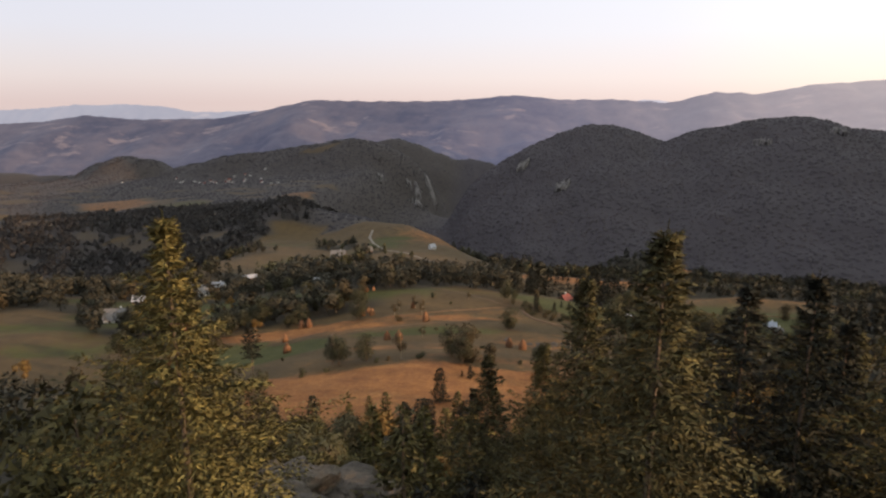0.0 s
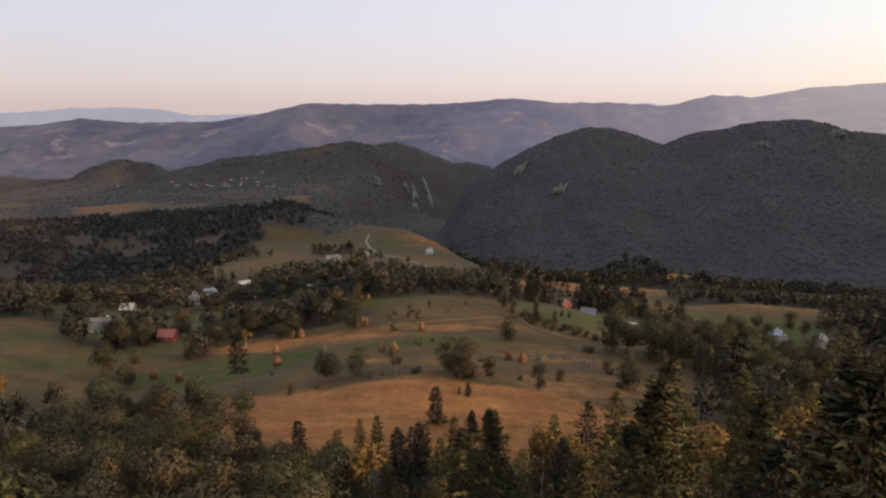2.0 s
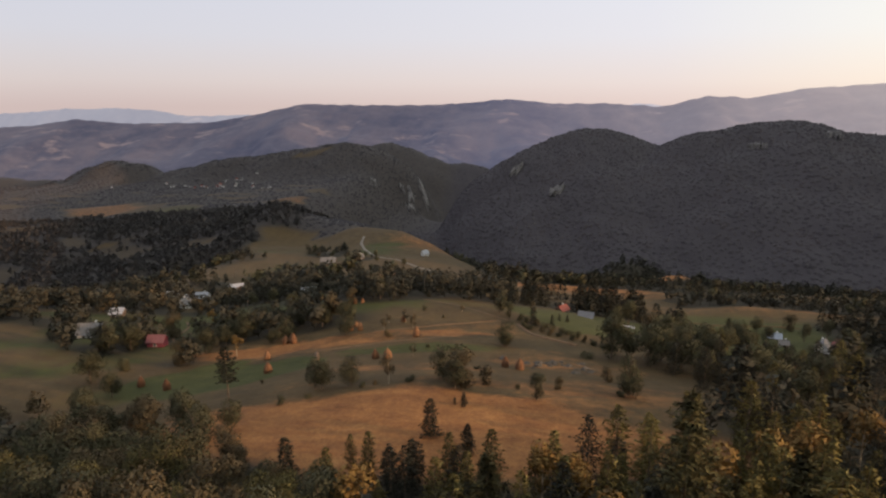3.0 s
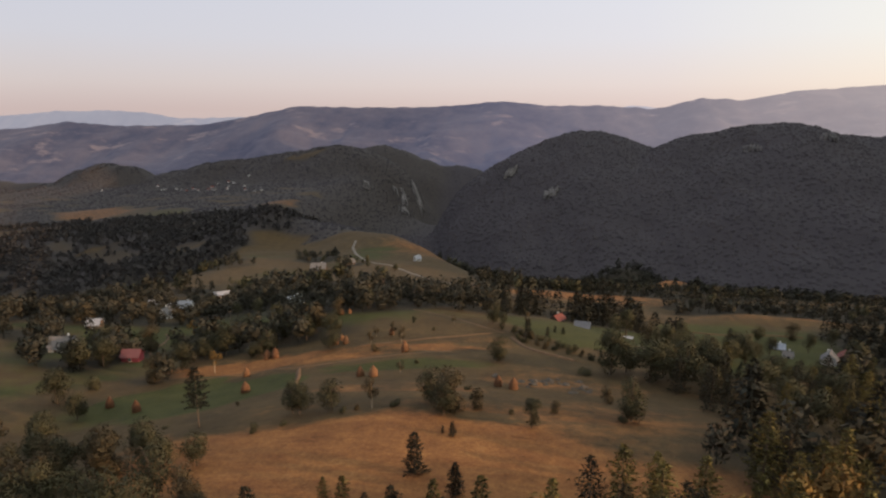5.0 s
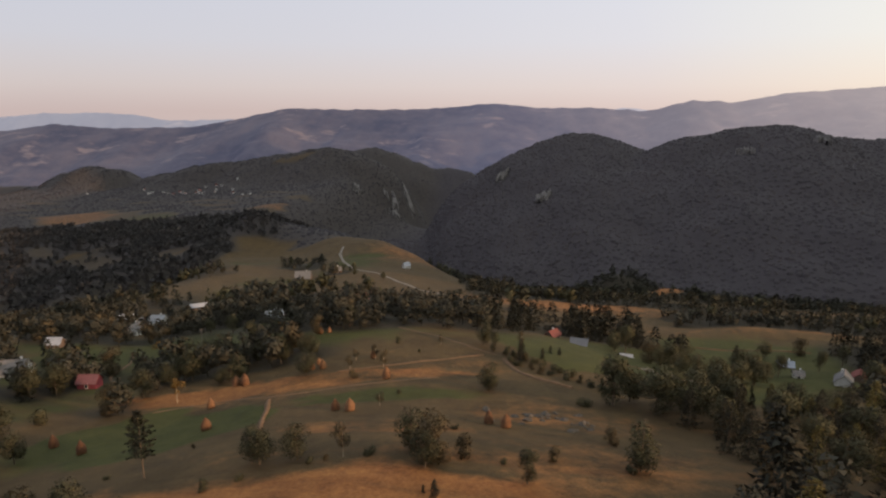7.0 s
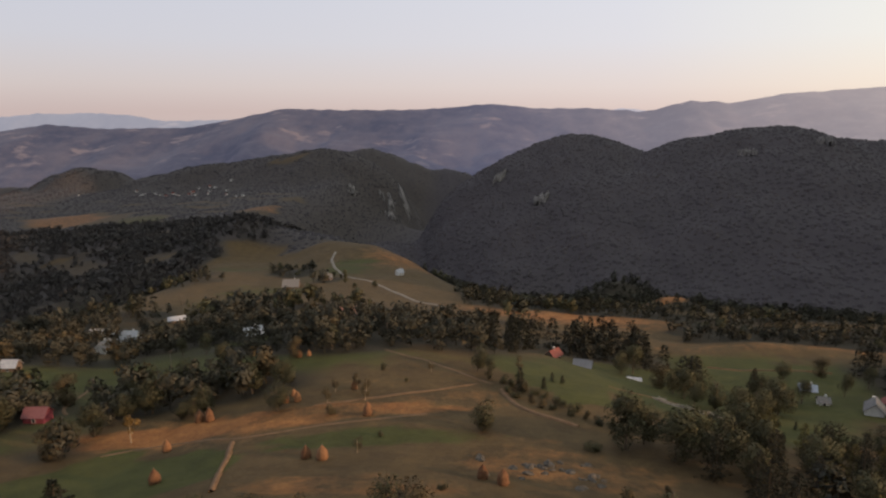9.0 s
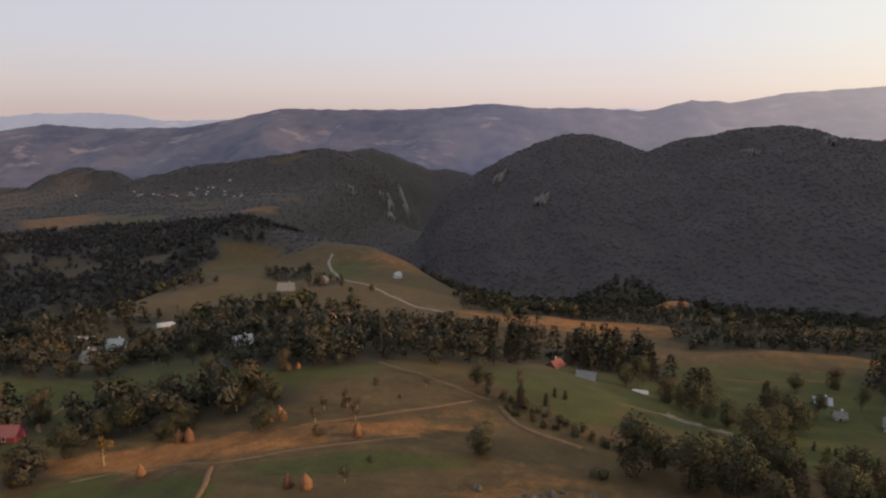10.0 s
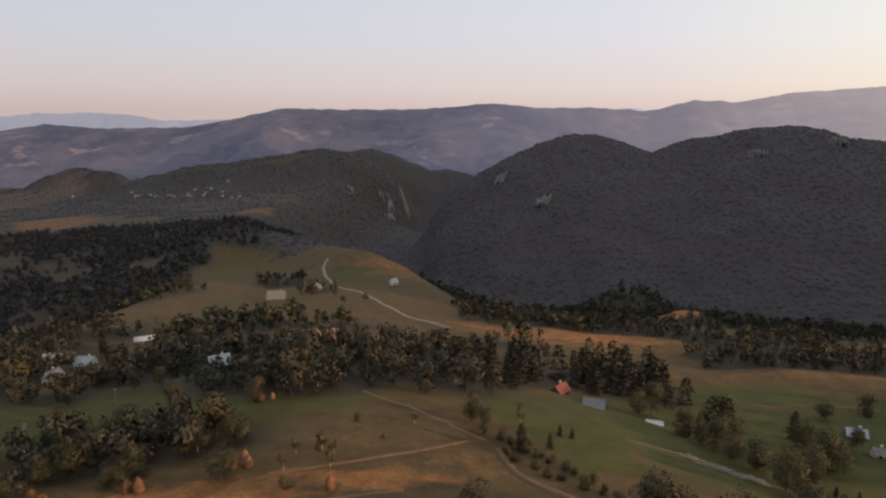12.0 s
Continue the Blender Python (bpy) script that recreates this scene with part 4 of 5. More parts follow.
def leafy_pattern(seed, n, size, wide=0.34, low=0.12):
    r = np.random.RandomState(seed)
    p, d = crown_points(r, n, 7, 1.0, low, wide)
    q = quads_at(r, p, d, size)
    t0 = np.array([[[-0.02, 0, -0.05], [0.02, 0, -0.05], [0.015, 0, 0.5], [-0.015, 0, 0.5]], [[0, -0.02, -0.05], [0, 0.02, -0.05], [0, 0.015, 0.5], [0, -0.015, 0.5]]])
    v, f = flat(q[:, :3], 3)
    w, g = flat(t0[:, [0, 1, 2, 0, 2, 3]], 3)
    soft = np.repeat(d + 0.6 * (p - p.mean(0)) / wide + r.normal(0, 0.18, d.shape), 3, axis=0)
    return np.concatenate([v, w]), np.concatenate([f, g + len(v)]), np.concatenate([soft, np.tile((0.0, -1.0, 0.2), (len(w), 1))])


def needle_pattern(seed, whorls, per, density, length, width):
    v, f = flat(spruce_sprays(np.random.RandomState(seed), 1.0, 0.22, whorls, per, density, length, width, 0.04, 0.5), 3)
    return v, f, np.column_stack([v[:, 0] / 0.2, v[:, 1] / 0.2, np.full(len(v), 0.35)]) + np.random.RandomState(seed).normal(0, 0.2, v.shape)


rw = np.random.RandomState(5)
PAT_LEAF = [leafy_pattern(201 + k, 220, 0.125, 0.40, 0.08) for k in range(5)]
PAT_FIR = [needle_pattern(211 + k, 13, 6, 6, 0.085, 0.022) for k in range(3)]
x, y = scatter(rw, 1700, -330, 330, 60, 345, 6.9)
keep = (y > 96) | (x < -16 - 0.86 * (y + 14)) | (x > 14 + 0.70 * (y + 14))
x, y = x[keep], y[keep]
fir = waves(x, y, 70, 63) + 0.9 * ease(x, -40, 60) * ease(y, 200, 260) + 1.5 * hump(x, y, 84, 152, 45, 42) + 0.6 * hump(x, y, 12, 300, 40, 35) > 0.55
rust = waves(x, y, 45, 64) > 0.4
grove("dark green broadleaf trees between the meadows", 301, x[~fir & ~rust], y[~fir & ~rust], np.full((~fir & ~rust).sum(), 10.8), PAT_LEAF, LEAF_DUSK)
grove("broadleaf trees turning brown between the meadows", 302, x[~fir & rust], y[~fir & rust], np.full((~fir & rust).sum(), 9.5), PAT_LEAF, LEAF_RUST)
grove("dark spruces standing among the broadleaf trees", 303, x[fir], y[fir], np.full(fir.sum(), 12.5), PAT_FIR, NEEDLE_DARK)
PAT_LEAF2 = [leafy_pattern(221 + k, 75, 0.23) for k in range(4)]
PAT_FIR2 = [needle_pattern(231 + k, 7, 5, 1, 0.14, 0.045) for k in range(3)]
x, y = scatter(rw, 3000, -300, 420, 345, 700, 7.4)
fir = waves(x, y, 90, 65) + 0.5 * ease(x, -80, 0) > 0.45
rust = waves(x, y, 60, 66) > 0.25
tall = 10.5 - 3.0 * ease(y, 380, 560) - 3.0 * ease(x, 30, 80) * ease(520 - y, 0, 60)
grove("mixed dark woodland of the middle slopes", 311, x[~fir & ~rust], y[~fir & ~rust], tall[~fir & ~rust], PAT_LEAF2, LEAF_DUSK)
grove("browning woodland of the middle slopes", 312, x[~fir & rust], y[~fir & rust], tall[~fir & rust], PAT_LEAF2, LEAF_GREEN)
grove("spruce woods of the middle slopes", 313, x[fir], y[fir], tall[fir] * 1.25, PAT_FIR2, NEEDLE_DARK)
# the shaded side valley
PAT_LEAF3 = [leafy_pattern(226 + k, 26, 0.40, 0.42, 0.05) for k in range(5)]
x, y = scatter(rw, 8500, -1150, -290, 345, 1000, 7.6)
rust = waves(x, y, 75, 67) > 0.2
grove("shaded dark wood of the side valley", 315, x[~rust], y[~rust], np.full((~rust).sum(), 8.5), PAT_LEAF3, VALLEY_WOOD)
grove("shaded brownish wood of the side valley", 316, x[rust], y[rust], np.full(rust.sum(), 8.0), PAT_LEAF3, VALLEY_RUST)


def dome_pattern(seed, rings):
    """A closed, uneven crown seen from far off: rings of six (radius, height) and a top."""
    r = np.random.RandomState(seed)
    v, f = [], []
    for radius, z in rings:
        for k in range(6):
            a = 1.0472 * k + r.uniform(-0.3, 0.3)
            q = radius * r.uniform(0.8, 1.2)
            v.append((q * math.cos(a), q * math.sin(a), z + 0.12 * r.uniform(-1, 1)))
    v.append((0.1 * r.uniform(-1, 1), 0.1 * r.uniform(-1, 1), 1.0))
    for i in range(len(rings) - 1):
        for k in range(6):
            a, b = i * 6 + k, i * 6 + (k + 1) % 6
            f += [(a, b, b + 6), (a, b + 6, a + 6)]
    top = 6 * (len(rings) - 1)
    f += [(top + k, top + (k + 1) % 6, len(v) - 1) for k in range(6)]
    return np.array(v), np.array(f), None


PAT_LUMP = [dome_pattern(241 + k, ((1.9, -0.6), (1.3, 0.45))) for k in range(6)]
PAT_CONE = [dome_pattern(251 + k, ((0.40, -0.05), (0.27, 0.45))) for k in range(4)]
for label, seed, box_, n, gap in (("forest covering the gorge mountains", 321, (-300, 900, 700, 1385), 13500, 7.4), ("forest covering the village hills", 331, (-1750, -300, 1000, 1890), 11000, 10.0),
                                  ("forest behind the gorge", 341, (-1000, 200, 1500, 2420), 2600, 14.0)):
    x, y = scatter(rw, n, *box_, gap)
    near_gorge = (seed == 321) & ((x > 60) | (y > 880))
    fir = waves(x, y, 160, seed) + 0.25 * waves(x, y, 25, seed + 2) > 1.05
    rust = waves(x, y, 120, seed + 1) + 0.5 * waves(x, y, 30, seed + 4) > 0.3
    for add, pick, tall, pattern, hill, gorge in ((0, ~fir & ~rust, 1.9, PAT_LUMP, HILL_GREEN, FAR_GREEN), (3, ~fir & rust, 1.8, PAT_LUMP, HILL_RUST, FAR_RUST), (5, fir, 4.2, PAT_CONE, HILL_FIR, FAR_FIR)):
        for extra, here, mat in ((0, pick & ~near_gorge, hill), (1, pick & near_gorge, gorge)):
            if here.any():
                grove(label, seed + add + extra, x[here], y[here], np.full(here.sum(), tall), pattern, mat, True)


# ---- things of the meadow ----
def noisy_ball(seed, size, squash=(1, 1, 1), level=3, rough=0.25, scale=0.9):
    """A rough boulder: a ball pushed in and out by noise at two scales, flattened a little."""
    bm = bmesh.new()
    bmesh.ops.create_icosphere(bm, subdivisions=level, radius=1.0)
    for v in bm.verts:
        p = v.co * scale + Vector((seed * 3.1, seed * 1.7, 0))
        k = 1 + rough * noise.noise(p) * 1.6 + rough * 0.5 * noise.noise(p * 2.7) + rough * 0.25 * noise.noise(p * 6)
        v.co = Vector((v.co.x * squash[0], v.co.y * squash[1], v.co.z * squash[2])) * (k * size)
    me = bpy.data.meshes.new("boulder")
    bm.to_mesh(me)
    bm.free()
    return me


def lathe(profile, sides, seed, wobble):
    verts, faces = [], []
    r = random.Random(seed)
    for j, (q, z) in enumerate(profile):
        for k in range(sides):
            a = 6.283 * k / sides
            w = 1 + wobble * noise.noise(Vector((math.cos(a) * 2 + seed, math.sin(a) * 2, z * 1.3))) + r.uniform(-0.03, 0.03)
            verts.append((q * w * math.cos(a), q * w * math.sin(a), z))
    for j in range(len(profile) - 1):
        for k in range(sides):
            m = (k + 1) % sides
            faces.append((j * sides + k, j * sides + m, (j + 1) * sides + m, (j + 1) * sides + k))
    return verts, faces


def haystack(seed):
    root = tagged(new("haystack"), "conical orange-brown haystack round a wooden pole", "haystack", "haystacks")
    v, f = lathe(((0.75, -0.3), (1.02, 0.05), (1.12, 0.5), (1.10, 1.1), (0.98, 1.7), (0.76, 2.25), (0.48, 2.75), (0.22, 3.1), (0.05, 3.3)), 20, seed, 0.22)
    me = arrays_mesh("hay", v, f, HAY, True)
    part("hay", me, root)
    v, f = lathe(((0.05, 2.9), (0.045, 3.3), (0.03, 3.75), (0.0, 3.8)), 6, seed, 0.0)
    part("pole", arrays_mesh("pole", v, f, WOODEN), root, "weathered wooden pole")
    return root


stacks = [(haystack(k), 3.3) for k in range(3)]
for x, y, h in ((-87, 105, 3.4), (-112, 145, 3.5), (-100, 139, 3.6), (-74, 149, 3.4), (-83, 169, 3.2), (-81, 187, 3.9), (-84, 187.5, 3.4), (-44, 158, 3.2), (-40, 157, 3.4), (-36, 183, 3.8),
                (-5, 149, 3.3), (-1, 147, 3.4), (-61, 198, 2.3), (-44, 201, 2.7), (-62, 194, 3.0), (-58.5, 194, 3.1), (-71, 232, 2.6), (-68, 233, 2.4)):
    planted(stacks, x, y, h, rt, 0.1)
clear(stacks)


def strip(name, label, points, width, mat, lift=0.16, category="path", bumpy=0.25):
    """A trodden strip that follows the ground from point to point, uneven at its edges."""
    p = np.array(points, float)
    d = np.r_[0, np.cumsum(np.linalg.norm(np.diff(p, axis=0), axis=1))]
    s = np.arange(0, d[-1], 1.4)
    q = np.stack([np.interp(s, d, p[:, 0]), np.interp(s, d, p[:, 1])], 1)
    q = np.stack([np.convolve(np.pad(q[:, k], 4, mode="edge"), np.ones(9) / 9, "valid") for k in (0, 1)], 1)
    q += np.stack([waves(s, 0 * s, 23, 81), waves(s, 0 * s, 31, 82)], 1) * 0.35
    t = np.gradient(q, axis=0)
    t /= np.linalg.norm(t, axis=1, keepdims=True) + 1e-9
    n = np.stack([-t[:, 1], t[:, 0]], 1)
    w = width / 2 * (1 + bumpy * waves(s * 3.0, 0 * s, 9, 83) + 0.5 * bumpy * waves(s, 0 * s, 3, 84))
    u, up = np.array([-1.25, -0.85, 0.0, 0.85, 1.25]), np.array([-0.5, 0.7, 1.0, 0.7, -0.5])
    v = q[:, None] + n[:, None] * (w[:, None] * u)[..., None]
    verts = np.concatenate([v, (land(v[..., 0], v[..., 1]) + lift * up)[..., None]], -1).reshape(-1, 3)
    faces = [(b - 5 + k, b + k, b + k + 1, b - 4 + k) for b in range(5, 5 * len(q), 5) for k in range(4)]
    return tagged(new(name, arrays_mesh(name, verts, faces, mat, True)), label, category, kind="structure")


strip("track", "narrow pale earth track across the meadow", ((-101, 167), (-96, 170), (-89, 173), (-78, 173.5), (-69, 172), (-63, 171), (-59, 173), (-50, 177), (-39, 179), (-27, 182), (-19, 186)), 0.8, EARTH)
strip("track", "earth track along a grassy terrace edge", ((-54, 190), (-43, 193), (-31, 197), (-21, 203), (-16, 206), (-11, 210), (-7, 213)), 0.8, EARTH, 0.3)
strip("path", "trodden pale path over the meadow crest", ((-44, 241), (-36, 233), (-27, 228), (-20, 223), (-12, 217), (-7, 214), (-3, 210)), 1.1, EARTH)
strip("bank", "bare reddish earth bank beside the hedge", ((-3, 210), (1, 199), (4, 194), (8, 191), (14, 188), (19, 185)), 1.5, EARTH, 0.45, "bank")
strip("bank", "low heap of bare earth in the green meadow", ((-56, 138), (-59, 147), (-63, 160), (-66.5, 171)), 1.1, EARTH, 0.7, "bank", 0.3)
strip("track", "farm track beside the red barn", ((-131, 198), (-138, 203), (-140, 213), (-142, 225), (-150, 236)), 1.0, EARTH)
strip("road", "pale gravel road over the far knoll", ((-180, 657), (-176, 628), (-161, 587), (-136, 536), (-111, 512), (-97, 490), (-84, 466), (-63, 429), (-46, 409), (-31, 389)), 2.4, GRAVEL, 0.3, "road")
strip("track", "field track beside the brush fence", ((30, 229), (44, 226.5), (50, 225), (57, 220), (62, 213), (70, 206)), 1.0, EARTH)
strip("bank", "lighter terrace bank below the dry hump", ((82, 300), (95, 296), (110, 298), (124, 301), (136, 298)), 1.2, EARTH, 0.5, "bank")


def brush_fence():
    """A long heap of cut brushwood, knee to chest high, along the field."""
    bm = bmesh.new()
    r = random.Random(9)
    a, b = Vector((45.5, 224.0)), Vector((61.0, 211.5))
    for k in range(420):
        u = r.random()
        p = a.lerp(b, u)
        x, y = p.x + r.gauss(0, 0.45), p.y + r.gauss(0, 0.45)
        z = at(x, y) + r.uniform(0.05, 1.0) * (0.7 + 0.4 * math.sin(u * 17))
        m = Matrix.Translation((x, y, z)) @ Euler((r.uniform(-0.6, 0.6), r.uniform(-0.6, 0.6), r.uniform(0, 6.28))).to_matrix().to_4x4() @ Matrix.Diagonal((r.uniform(0.8, 2.2), 0.07, 0.06, 1))
        bmesh.ops.create_cube(bm, size=1.0, matrix=m)
    me = bpy.data.meshes.new("brush_fence")
    bm.to_mesh(me)
    bm.free()
    me.materials.append(GREY_WOOD)
    return tagged(new("brush_fence", me), "long low fence of piled grey brushwood", "fence")


GREY_WOOD = mottled("grey_brushwood", (0.16, 0.14, 0.12), (0.38, 0.33, 0.28), 1.0, 0.95)
brush_fence()

# stones on the meadow and the crag below the great spruces
rs = random.Random(21)
stones = [noisy_ball(k + 1, 1.0, (1.2, 0.95, 0.6), 2, 0.32) for k in range(4)]
for me in stones:
    me.materials.append(ROCK)
for k in range(34):
    x, y = (rs.gauss(6, 3.2), rs.gauss(157, 2.6)) if k < 15 else (rs.gauss(16, 2.4), rs.gauss(154, 2.8)) if k < 28 else (rs.uniform(-8, 26), rs.uniform(150, 162))
    ob = tagged(new("stone", stones[k % 4]), "pale limestone boulder half sunk in meadow grass", "stone", "meadow stones")
    ob.matrix_world = pose(x, y, at(x, y) - 0.02, rs.uniform(-15, 15), rs.uniform(-15, 15), rs.uniform(0, 360)) @ Matrix.Diagonal((*[rs.uniform(0.35, 1.15)] * 3, 1))
crags = [noisy_ball(k + 11, 1.0, (1.3, 1.0, 0.75), 4, 0.34, 1.1) for k in range(4)]
for me in crags:
    me.materials.append(ROCK)
for k, (x, y, size) in enumerate(((-13.4, -2.4, 1.7), (-11.4, -1.2, 2.1), (-9.6, -2.6, 1.6), (-8.0, -1.0, 1.9), (-6.2, -2.4, 1.3), (-12.2, -4.8, 1.2), (-9.0, -4.6, 1.3))):
    ob = tagged(new("boulder", crags[k % 4]), "grey limestone boulder of a mossy rock outcrop", "rock", "crag boulders")
    ob.matrix_world = pose(x, y, at(x, y) - 0.1 * size, rs.uniform(-20, 20), rs.uniform(-20, 20), rs.uniform(0, 360)) @ Matrix.Diagonal((size, size, size, 1))


# ---- houses ----
PLASTER = mottled("white_plaster", (0.40, 0.38, 0.36), (0.60, 0.58, 0.55), 0.8, 0.9, bump=0.1)
TIMBER = mottled("dark_timber", (0.07, 0.05, 0.04), (0.17, 0.12, 0.09), 1.5, 0.9)
RED_WALL = mottled("red_painted_boards", (0.12, 0.026, 0.038), (0.19, 0.046, 0.060), 1.5, 0.8, bump=0.15)
TILE_RED = mottled("red_roof_tiles", (0.12, 0.032, 0.028), (0.20, 0.066, 0.052), 1.3, 0.75, own=0.2)
TILE_PINK = mottled("faded_roof_tiles", (0.30, 0.15, 0.12), (0.46, 0.26, 0.21), 1.3, 0.8)
TIN = mottled("galvanised_roof", (0.24, 0.24, 0.26), (0.38, 0.38, 0.40), 0.7, 0.6, 0.0, bump=0.1)
TIN_BLUE = mottled("bluish_tin_roof", (0.20, 0.22, 0.27), (0.34, 0.36, 0.41), 0.7, 0.6, 0.0, bump=0.1)
TILE_BARN = mottled("dull_crimson_roof", (0.13, 0.050, 0.054), (0.20, 0.085, 0.086), 1.3, 0.8)
SLATE = mottled("dark_bluish_slates", (0.085, 0.09, 0.105), (0.16, 0.165, 0.185), 1.2, 0.8)
SHINGLE = mottled("grey_shingles", (0.10, 0.093, 0.092), (0.19, 0.177, 0.172), 1.2, 0.9)
GLASS, _t, _b = material("dark_window_glass", 0.08)
_b.inputs["Base Color"].default_value = (0.03, 0.035, 0.045, 1)
_b.inputs["Specular IOR Level"].default_value = 0.6


def boxes(name, mat, *cubes):
    """One mesh of bevelled boxes: centre and size of each."""
    bm = bmesh.new()
    for c, s in cubes:
        bmesh.ops.create_cube(bm, size=1.0, matrix=Matrix.Translation(c) @ Matrix.Diagonal((*s, 1)))
    bmesh.ops.bevel(bm, geom=bm.edges[:], offset=0.02, segments=1, affect="EDGES")
    me = bpy.data.meshes.new(name)
    bm.to_mesh(me)
    bm.free()
    me.materials.append(mat)
    return me


def solid(name, verts, faces, mat):
    me = arrays_mesh(name, verts, faces, mat)
    return me


def house(name, label, category, x, y, turn, long, wide, wall, rise, walls, roofing, windows=2, chimney=True, group="village houses"):
    """A gabled house, its ridge along its own x; two slopes with eaves, windows in both long walls, a door."""
    root = tagged(new(name), label, category, group)
    a, b = long / 2, wide / 2
    v = [(sx * a, sy * b, z) for z in (-1.5, wall) for sx, sy in ((-1, -1), (1, -1), (1, 1), (-1, 1))] + [(-a, 0, wall + rise), (a, 0, wall + rise)]
    f = [(0, 1, 5, 4), (2, 3, 7, 6), (1, 2, 6, 9, 5), (3, 0, 4, 8, 7), (4, 5, 9, 8), (6, 7, 8, 9), (3, 2, 1, 0)]
    part("wall", solid("wall", v, f, walls), root)
    o, e, t = 0.45, 0.5, 0.16
    drop = e * rise / b
    v, f = [], []
    for side in (-1, 1):
        k = len(v)
        for lift in (0.03, t):
            for sx in (-1, 1):
                v.append((sx * (a + o), 0, wall + rise + lift))
                v.append((sx * (a + o), side * (b + e), wall - drop + lift))
        f += [tuple(k + i for i in q) for q in ((0, 1, 3, 2), (4, 6, 7, 5), (0, 4, 5, 1), (2, 3, 7, 6), (1, 5, 7, 3), (0, 2, 6, 4))]
    roof = part("roof", solid("roof", v, f, roofing), root)
    part("ridge", boxes("ridge", roofing, ((0, 0, wall + rise + t), (long + 2 * o, 0.28, 0.12))), roof)
    if chimney:
        part("chimney", boxes("chimney", PLASTER, ((a * 0.4, b * 0.3, wall + rise * 0.95), (0.55, 0.55, 1.5)), ((a * 0.4, b * 0.3, wall + rise * 0.95 + 0.78), (0.7, 0.7, 0.12))), roof)
    for side in (-1, 1):
        for k in range(windows):
            cx = (k + 0.5) / windows * long * 0.8 - long * 0.4
            if side == -1 and k == 0 and windows > 1:
                part("door", boxes("door", TIMBER, ((cx, -b - 0.03, 0.95), (0.95, 0.08, 2.0))), root, "dark wooden door")
                continue
            w = part("window", boxes("window", PLASTER, ((cx, side * (b + 0.03), wall * 0.55 + 0.65), (1.1, 0.08, 0.1)), ((cx, side * (b + 0.03), wall * 0.55 - 0.65), (1.1, 0.08, 0.1)),
                                               ((cx - 0.5, side * (b + 0.03), wall * 0.55), (0.1, 0.08, 1.2)), ((cx + 0.5, side * (b + 0.03), wall * 0.55), (0.1, 0.08, 1.2))), root)
            part("pane", boxes("pane", GLASS, ((cx, side * (b + 0.015), wall * 0.55), (0.92, 0.03, 1.2))), w)
    z = min(at(x + dx, y + dy) for dx in (-3, 0, 3) for dy in (-3, 0, 3)) + 0.2
    root.matrix_world = pose(x, y, z, 0, 0, turn)
    return root


house("barn", "small red-boarded barn with a dull crimson roof", "barn", -137, 193, 8, 6.0, 4.6, 2.6, 1.9, RED_WALL, TILE_BARN, 1, False)
house("house", "farmhouse with a large pale tin roof among trees", "house", -112, 289, 40, 7.5, 5.5, 2.4, 3.0, TIMBER, TIN)
house("barn", "long low barn under a white tin roof", "barn", -203, 318, 14, 12.0, 5.0, 2.4, 1.8, TIMBER, TIN, 2, False)
house("house", "house with a pale grey roof beside the barn", "house", -182, 307, 6, 8.0, 6.5, 2.7, 2.9, PLASTER, TIN)
house("shed", "narrow shed with a bright white roof", "shed", -186, 357, 30, 9.0, 4.0, 2.4, 1.5, TIMBER, TIN, 1, False)
house("house", "old house under a steep grey shingle roof", "house", -166, 486, 10, 12.0, 9.0, 2.7, 4.6, TIMBER, SHINGLE)
house("house", "small white house alone on the knoll", "house", -95, 556, 40, 5.5, 5.0, 2.8, 2.4, PLASTER, TIN)
house("house", "dark timber house with a red tiled roof", "house", 17.5, 279, 52, 5.4, 4.4, 2.3, 1.9, TIMBER, TILE_RED)
house("shed", "timber shed with a bluish tin roof", "shed", 27.5, 265, -14, 6.4, 4.4, 2.0, 2.0, TIMBER, SLATE, 1, False)
house("shed", "low shed with a flat white roof", "shed", 45.5, 259, -10, 4.5, 3.0, 1.2, 0.5, PLASTER, TIN, 1, False)
house("house", "cottage under a bluish white tin roof", "house", 110, 268, -12, 5.4, 3.8, 1.5, 1.5, TIMBER, TIN_BLUE)
house("house", "farmhouse with a white gable and pinkish grey roof", "house", 118, 240, 62, 7.2, 5.2, 2.4, 2.6, PLASTER, SHINGLE)
house("shed", "weathered shed behind the farmhouse", "shed", 128, 249, 62, 6.0, 4.5, 2.2, 1.8, TIMBER, TILE_RED, 1, False)
house("house", "small white cottage at the field edge", "house", 107, 250, -8, 3.4, 3.0, 1.9, 1.2, PLASTER, SHINGLE, 1)
house("house", "tall narrow white house among village trees", "house", -179, 284, 80, 6.0, 5.0, 3.6, 2.4, PLASTER, SHINGLE)
house("house", "house with a grey hipped roof and white wall", "house", -170, 201, 16, 8.5, 7.0, 2.6, 3.4, PLASTER, SHINGLE)
house("shed", "shed with a shining white roof", "shed", -186, 240, 10, 5.5, 4.5, 2.4, 2.0, TIMBER, TIN, 1, False)
house("barn", "long barn under a faded pink tiled roof", "barn", -80, 325, 8, 14.0, 7.5, 2.6, 3.6, TIMBER, TILE_PINK, 2, False)
house("house", "house by the gravel road with a dark roof", "house", -150, 524, 30, 8.0, 6.0, 2.6, 2.6, TIMBER, SHINGLE)

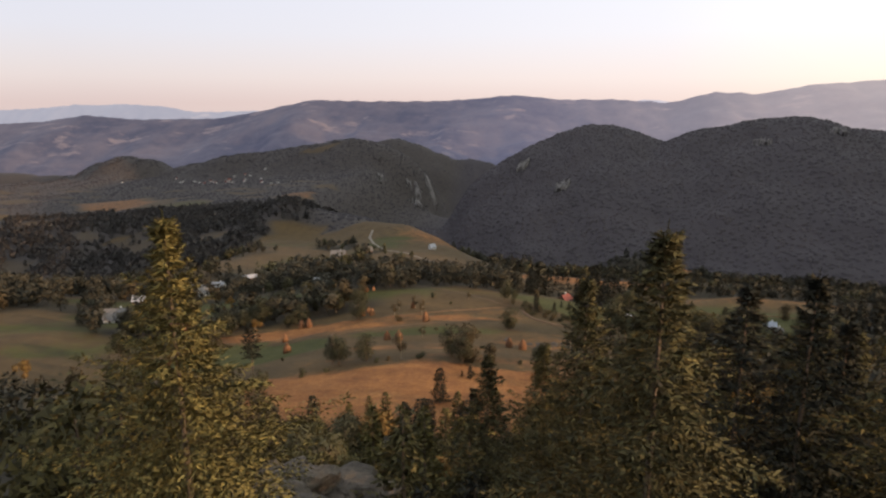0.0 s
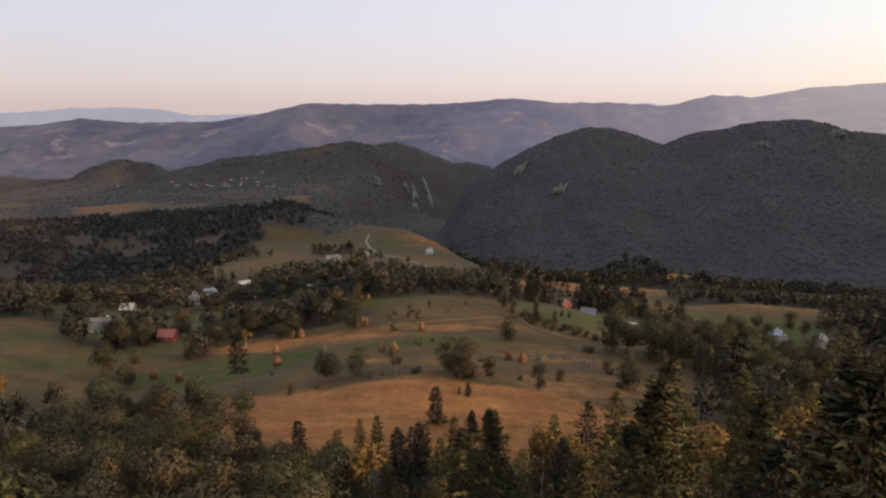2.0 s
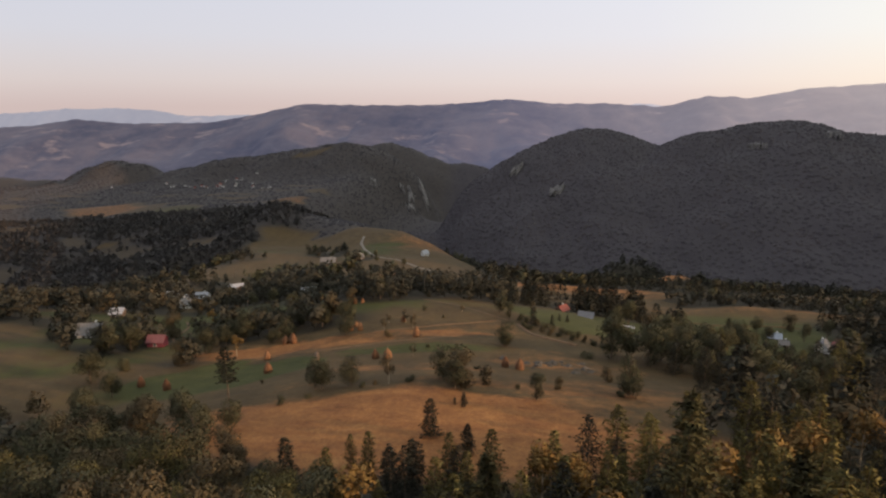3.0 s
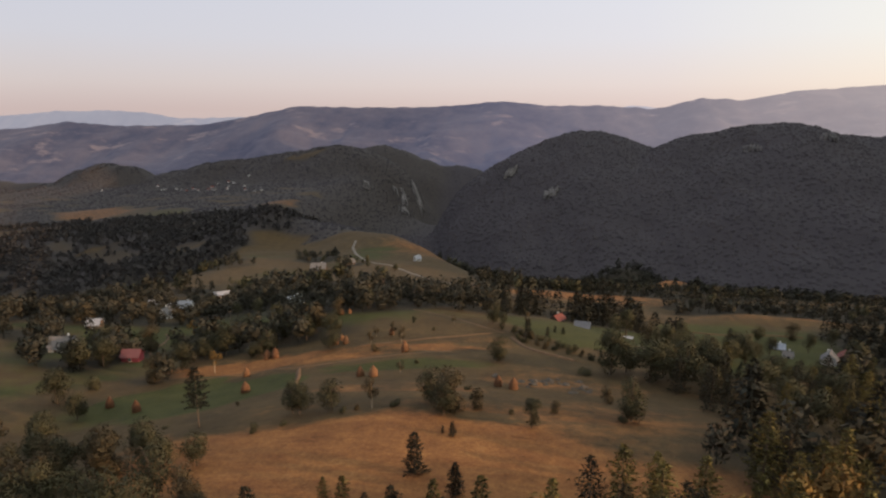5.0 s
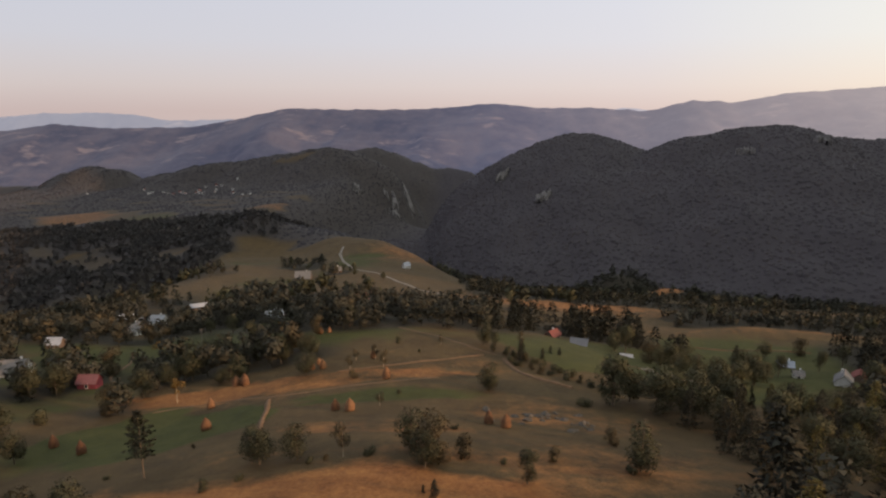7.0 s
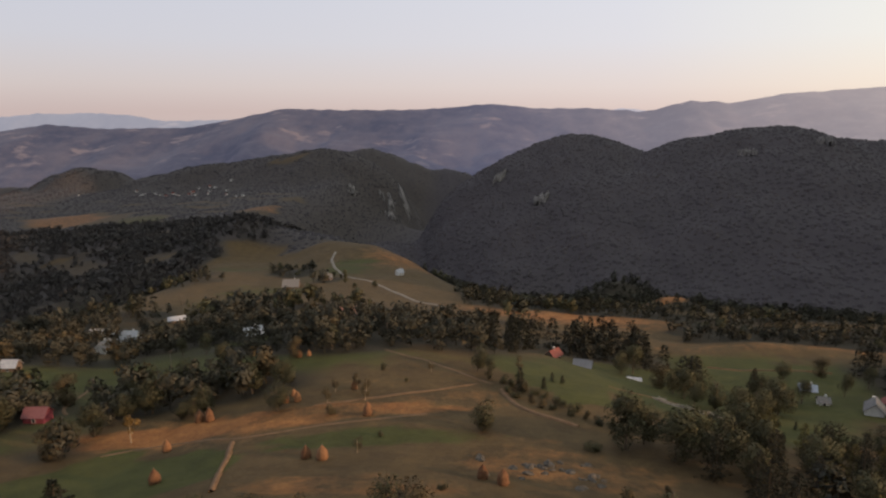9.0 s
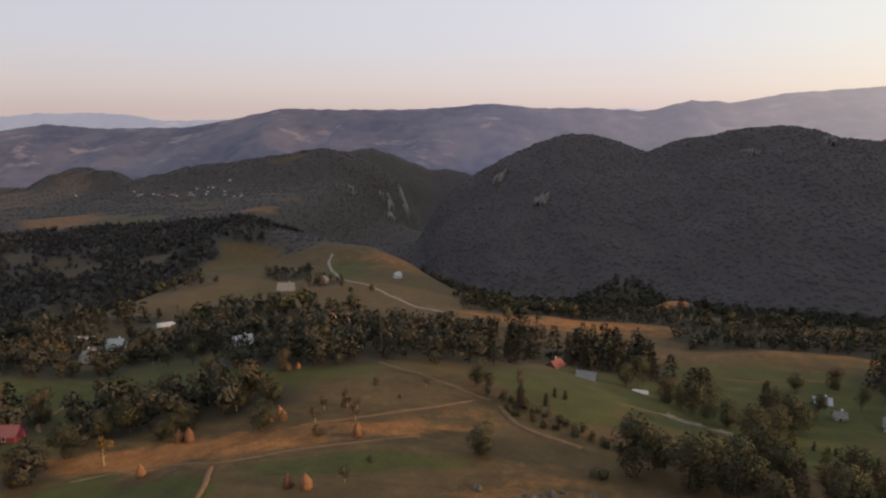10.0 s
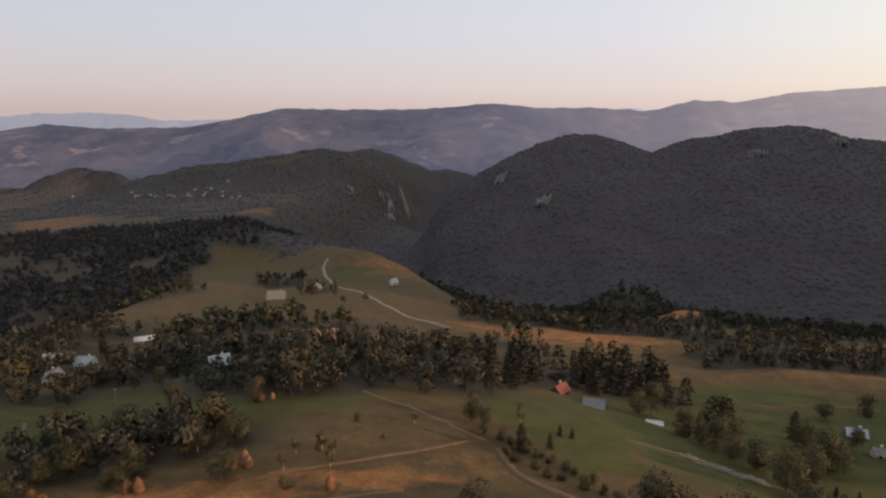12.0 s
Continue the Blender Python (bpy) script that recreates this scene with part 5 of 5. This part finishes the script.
# the hamlet on the far hill
far_house = house("house", "small white-walled house of the far hamlet", "house", -770, 1705, 20, 8.0, 6.0, 2.8, 3.2, PLASTER, SHINGLE, 2, True, "hamlet houses")
far_barn = house("house", "red-roofed house of the far hamlet", "house", -861, 1661, 50, 8.0, 6.0, 2.8, 3.4, PLASTER, TILE_RED, 2, True, "hamlet houses")
rh = random.Random(4)
for k, (x, y) in enumerate(((-861, 1696), (-824, 1686), (-793, 1653), (-780, 1593), (-901, 1630), (-933, 1602), (-971, 1612), (-863, 1589), (-738, 1600), (-654, 1474), (-1030, 1672), (-880, 1612),
                            (-912, 1588), (-845, 1610), (-820, 1580), (-640, 1480), (-700, 1520), (-960, 1585), (-1180, 1640), (-890, 1575), (-800, 1560), (-950, 1560), (-760, 1545))):
    z = at(x, y)
    copy_thing(far_barn if k % 3 == 1 else far_house, pose(x, y, z + 0.4, 0, 0, rh.uniform(0, 180))).scale = (0.75, 0.75, 0.75)


# ---- poles ----
def pole(x, y, high):
    root = tagged(new("utility_pole"), "slim grey wooden utility pole with a crossbar", "utility pole", "utility poles")
    v, f = lathe(((0.13, -0.8), (0.12, 0.5), (0.10, high * 0.6), (0.08, high), (0.0, high + 0.05)), 8, 3, 0.0)
    part("post", arrays_mesh("post", v, f, WOODEN, True), root)
    part("crossbar", boxes("crossbar", WOODEN, ((0, 0, high - 0.5), (1.5, 0.12, 0.12))), root)
    root.matrix_world = pose(x, y, at(x, y), 0, 0, 25)
    return root


for x, y, h in ((-45, 254, 8.5), (-124, 243, 7.5), (-28, 267, 8.0), (-60, 308, 8.0), (-214, 412, 8.5), (-158, 590, 8.0)):
    pole(x, y, h)


# ---- limestone cliffs of the gorge ----
def cliff(x, y, long, high, turn, seed, label):
    """A ragged patch of bare rock that breaks out of the wooded slope in ribs and gullies."""
    c, s = math.cos(radians(turn)), math.sin(radians(turn))
    verts, faces, nu, nw = [], [], 40, 44
    for j in range(nw):
        for i in range(nu):
            u, w = i / (nu - 1) - 0.5, j / (nw - 1)
            rag = 0.55 - 0.9 * (2 * u) ** 2 - 0.8 * (2 * w - 1) ** 2 + 1.3 * noise.noise(Vector((u * 4 + seed * 9, w * 2.2, 3.3))) + 0.9 * noise.noise(Vector((u * 11, w * 5 + seed, 7)))
            edge = max(0.0, min(1.0, rag * 3.0))
            px, py = u * long, (w - 0.3) * high * 1.5
            gx, gy = x + px * c - py * s, y + px * s + py * c
            d = 3.2 + 3.5 * noise.noise(Vector((u * 9 + seed, w * 3, 1))) + 2.5 * noise.noise(Vector((u * 22, w * 9, seed)))
            verts.append((gx, gy, 4.5 + d * edge - 12.0 * (1 - edge)))
    verts = np.array(verts)
    verts[:, 2] += land(verts[:, 0], verts[:, 1])
    faces = [(j * nu + i, j * nu + i + 1, (j + 1) * nu + i + 1, (j + 1) * nu + i) for j in range(nw - 1) for i in range(nu - 1)]
    return tagged(new("cliff", arrays_mesh("cliff", verts, faces, ROCK_FAR)), label, "cliff", kind="structure")


ROCK_FAR = mottled("far_limestone", (0.075, 0.068, 0.068), (0.23, 0.21, 0.205), 0.05, 0.95, fine=6, bump=0.8, deep=3.0)
cliff(-326, 1700, 52, 60, 25, 1.0, "pale limestone cliff above the gorge")
cliff(-412, 1630, 26, 36, 10, 2.0, "streaked limestone face high on the hill")
cliff(-300, 1800, 34, 60, 40, 3.0, "narrow limestone cliff inside the gorge")
cliff(-26, 1222, 20, 26, -25, 4.0, "small rock face in the forest")
cliff(46, 1092, 26, 24, -10, 5.0, "small grey rock face in the forest")
cliff(377, 1112, 34, 14, -5, 6.0, "low band of rock under the forest crest")
cliff(493, 1114, 30, 16, -5, 7.0, "low rocky band on the wooded mountain")
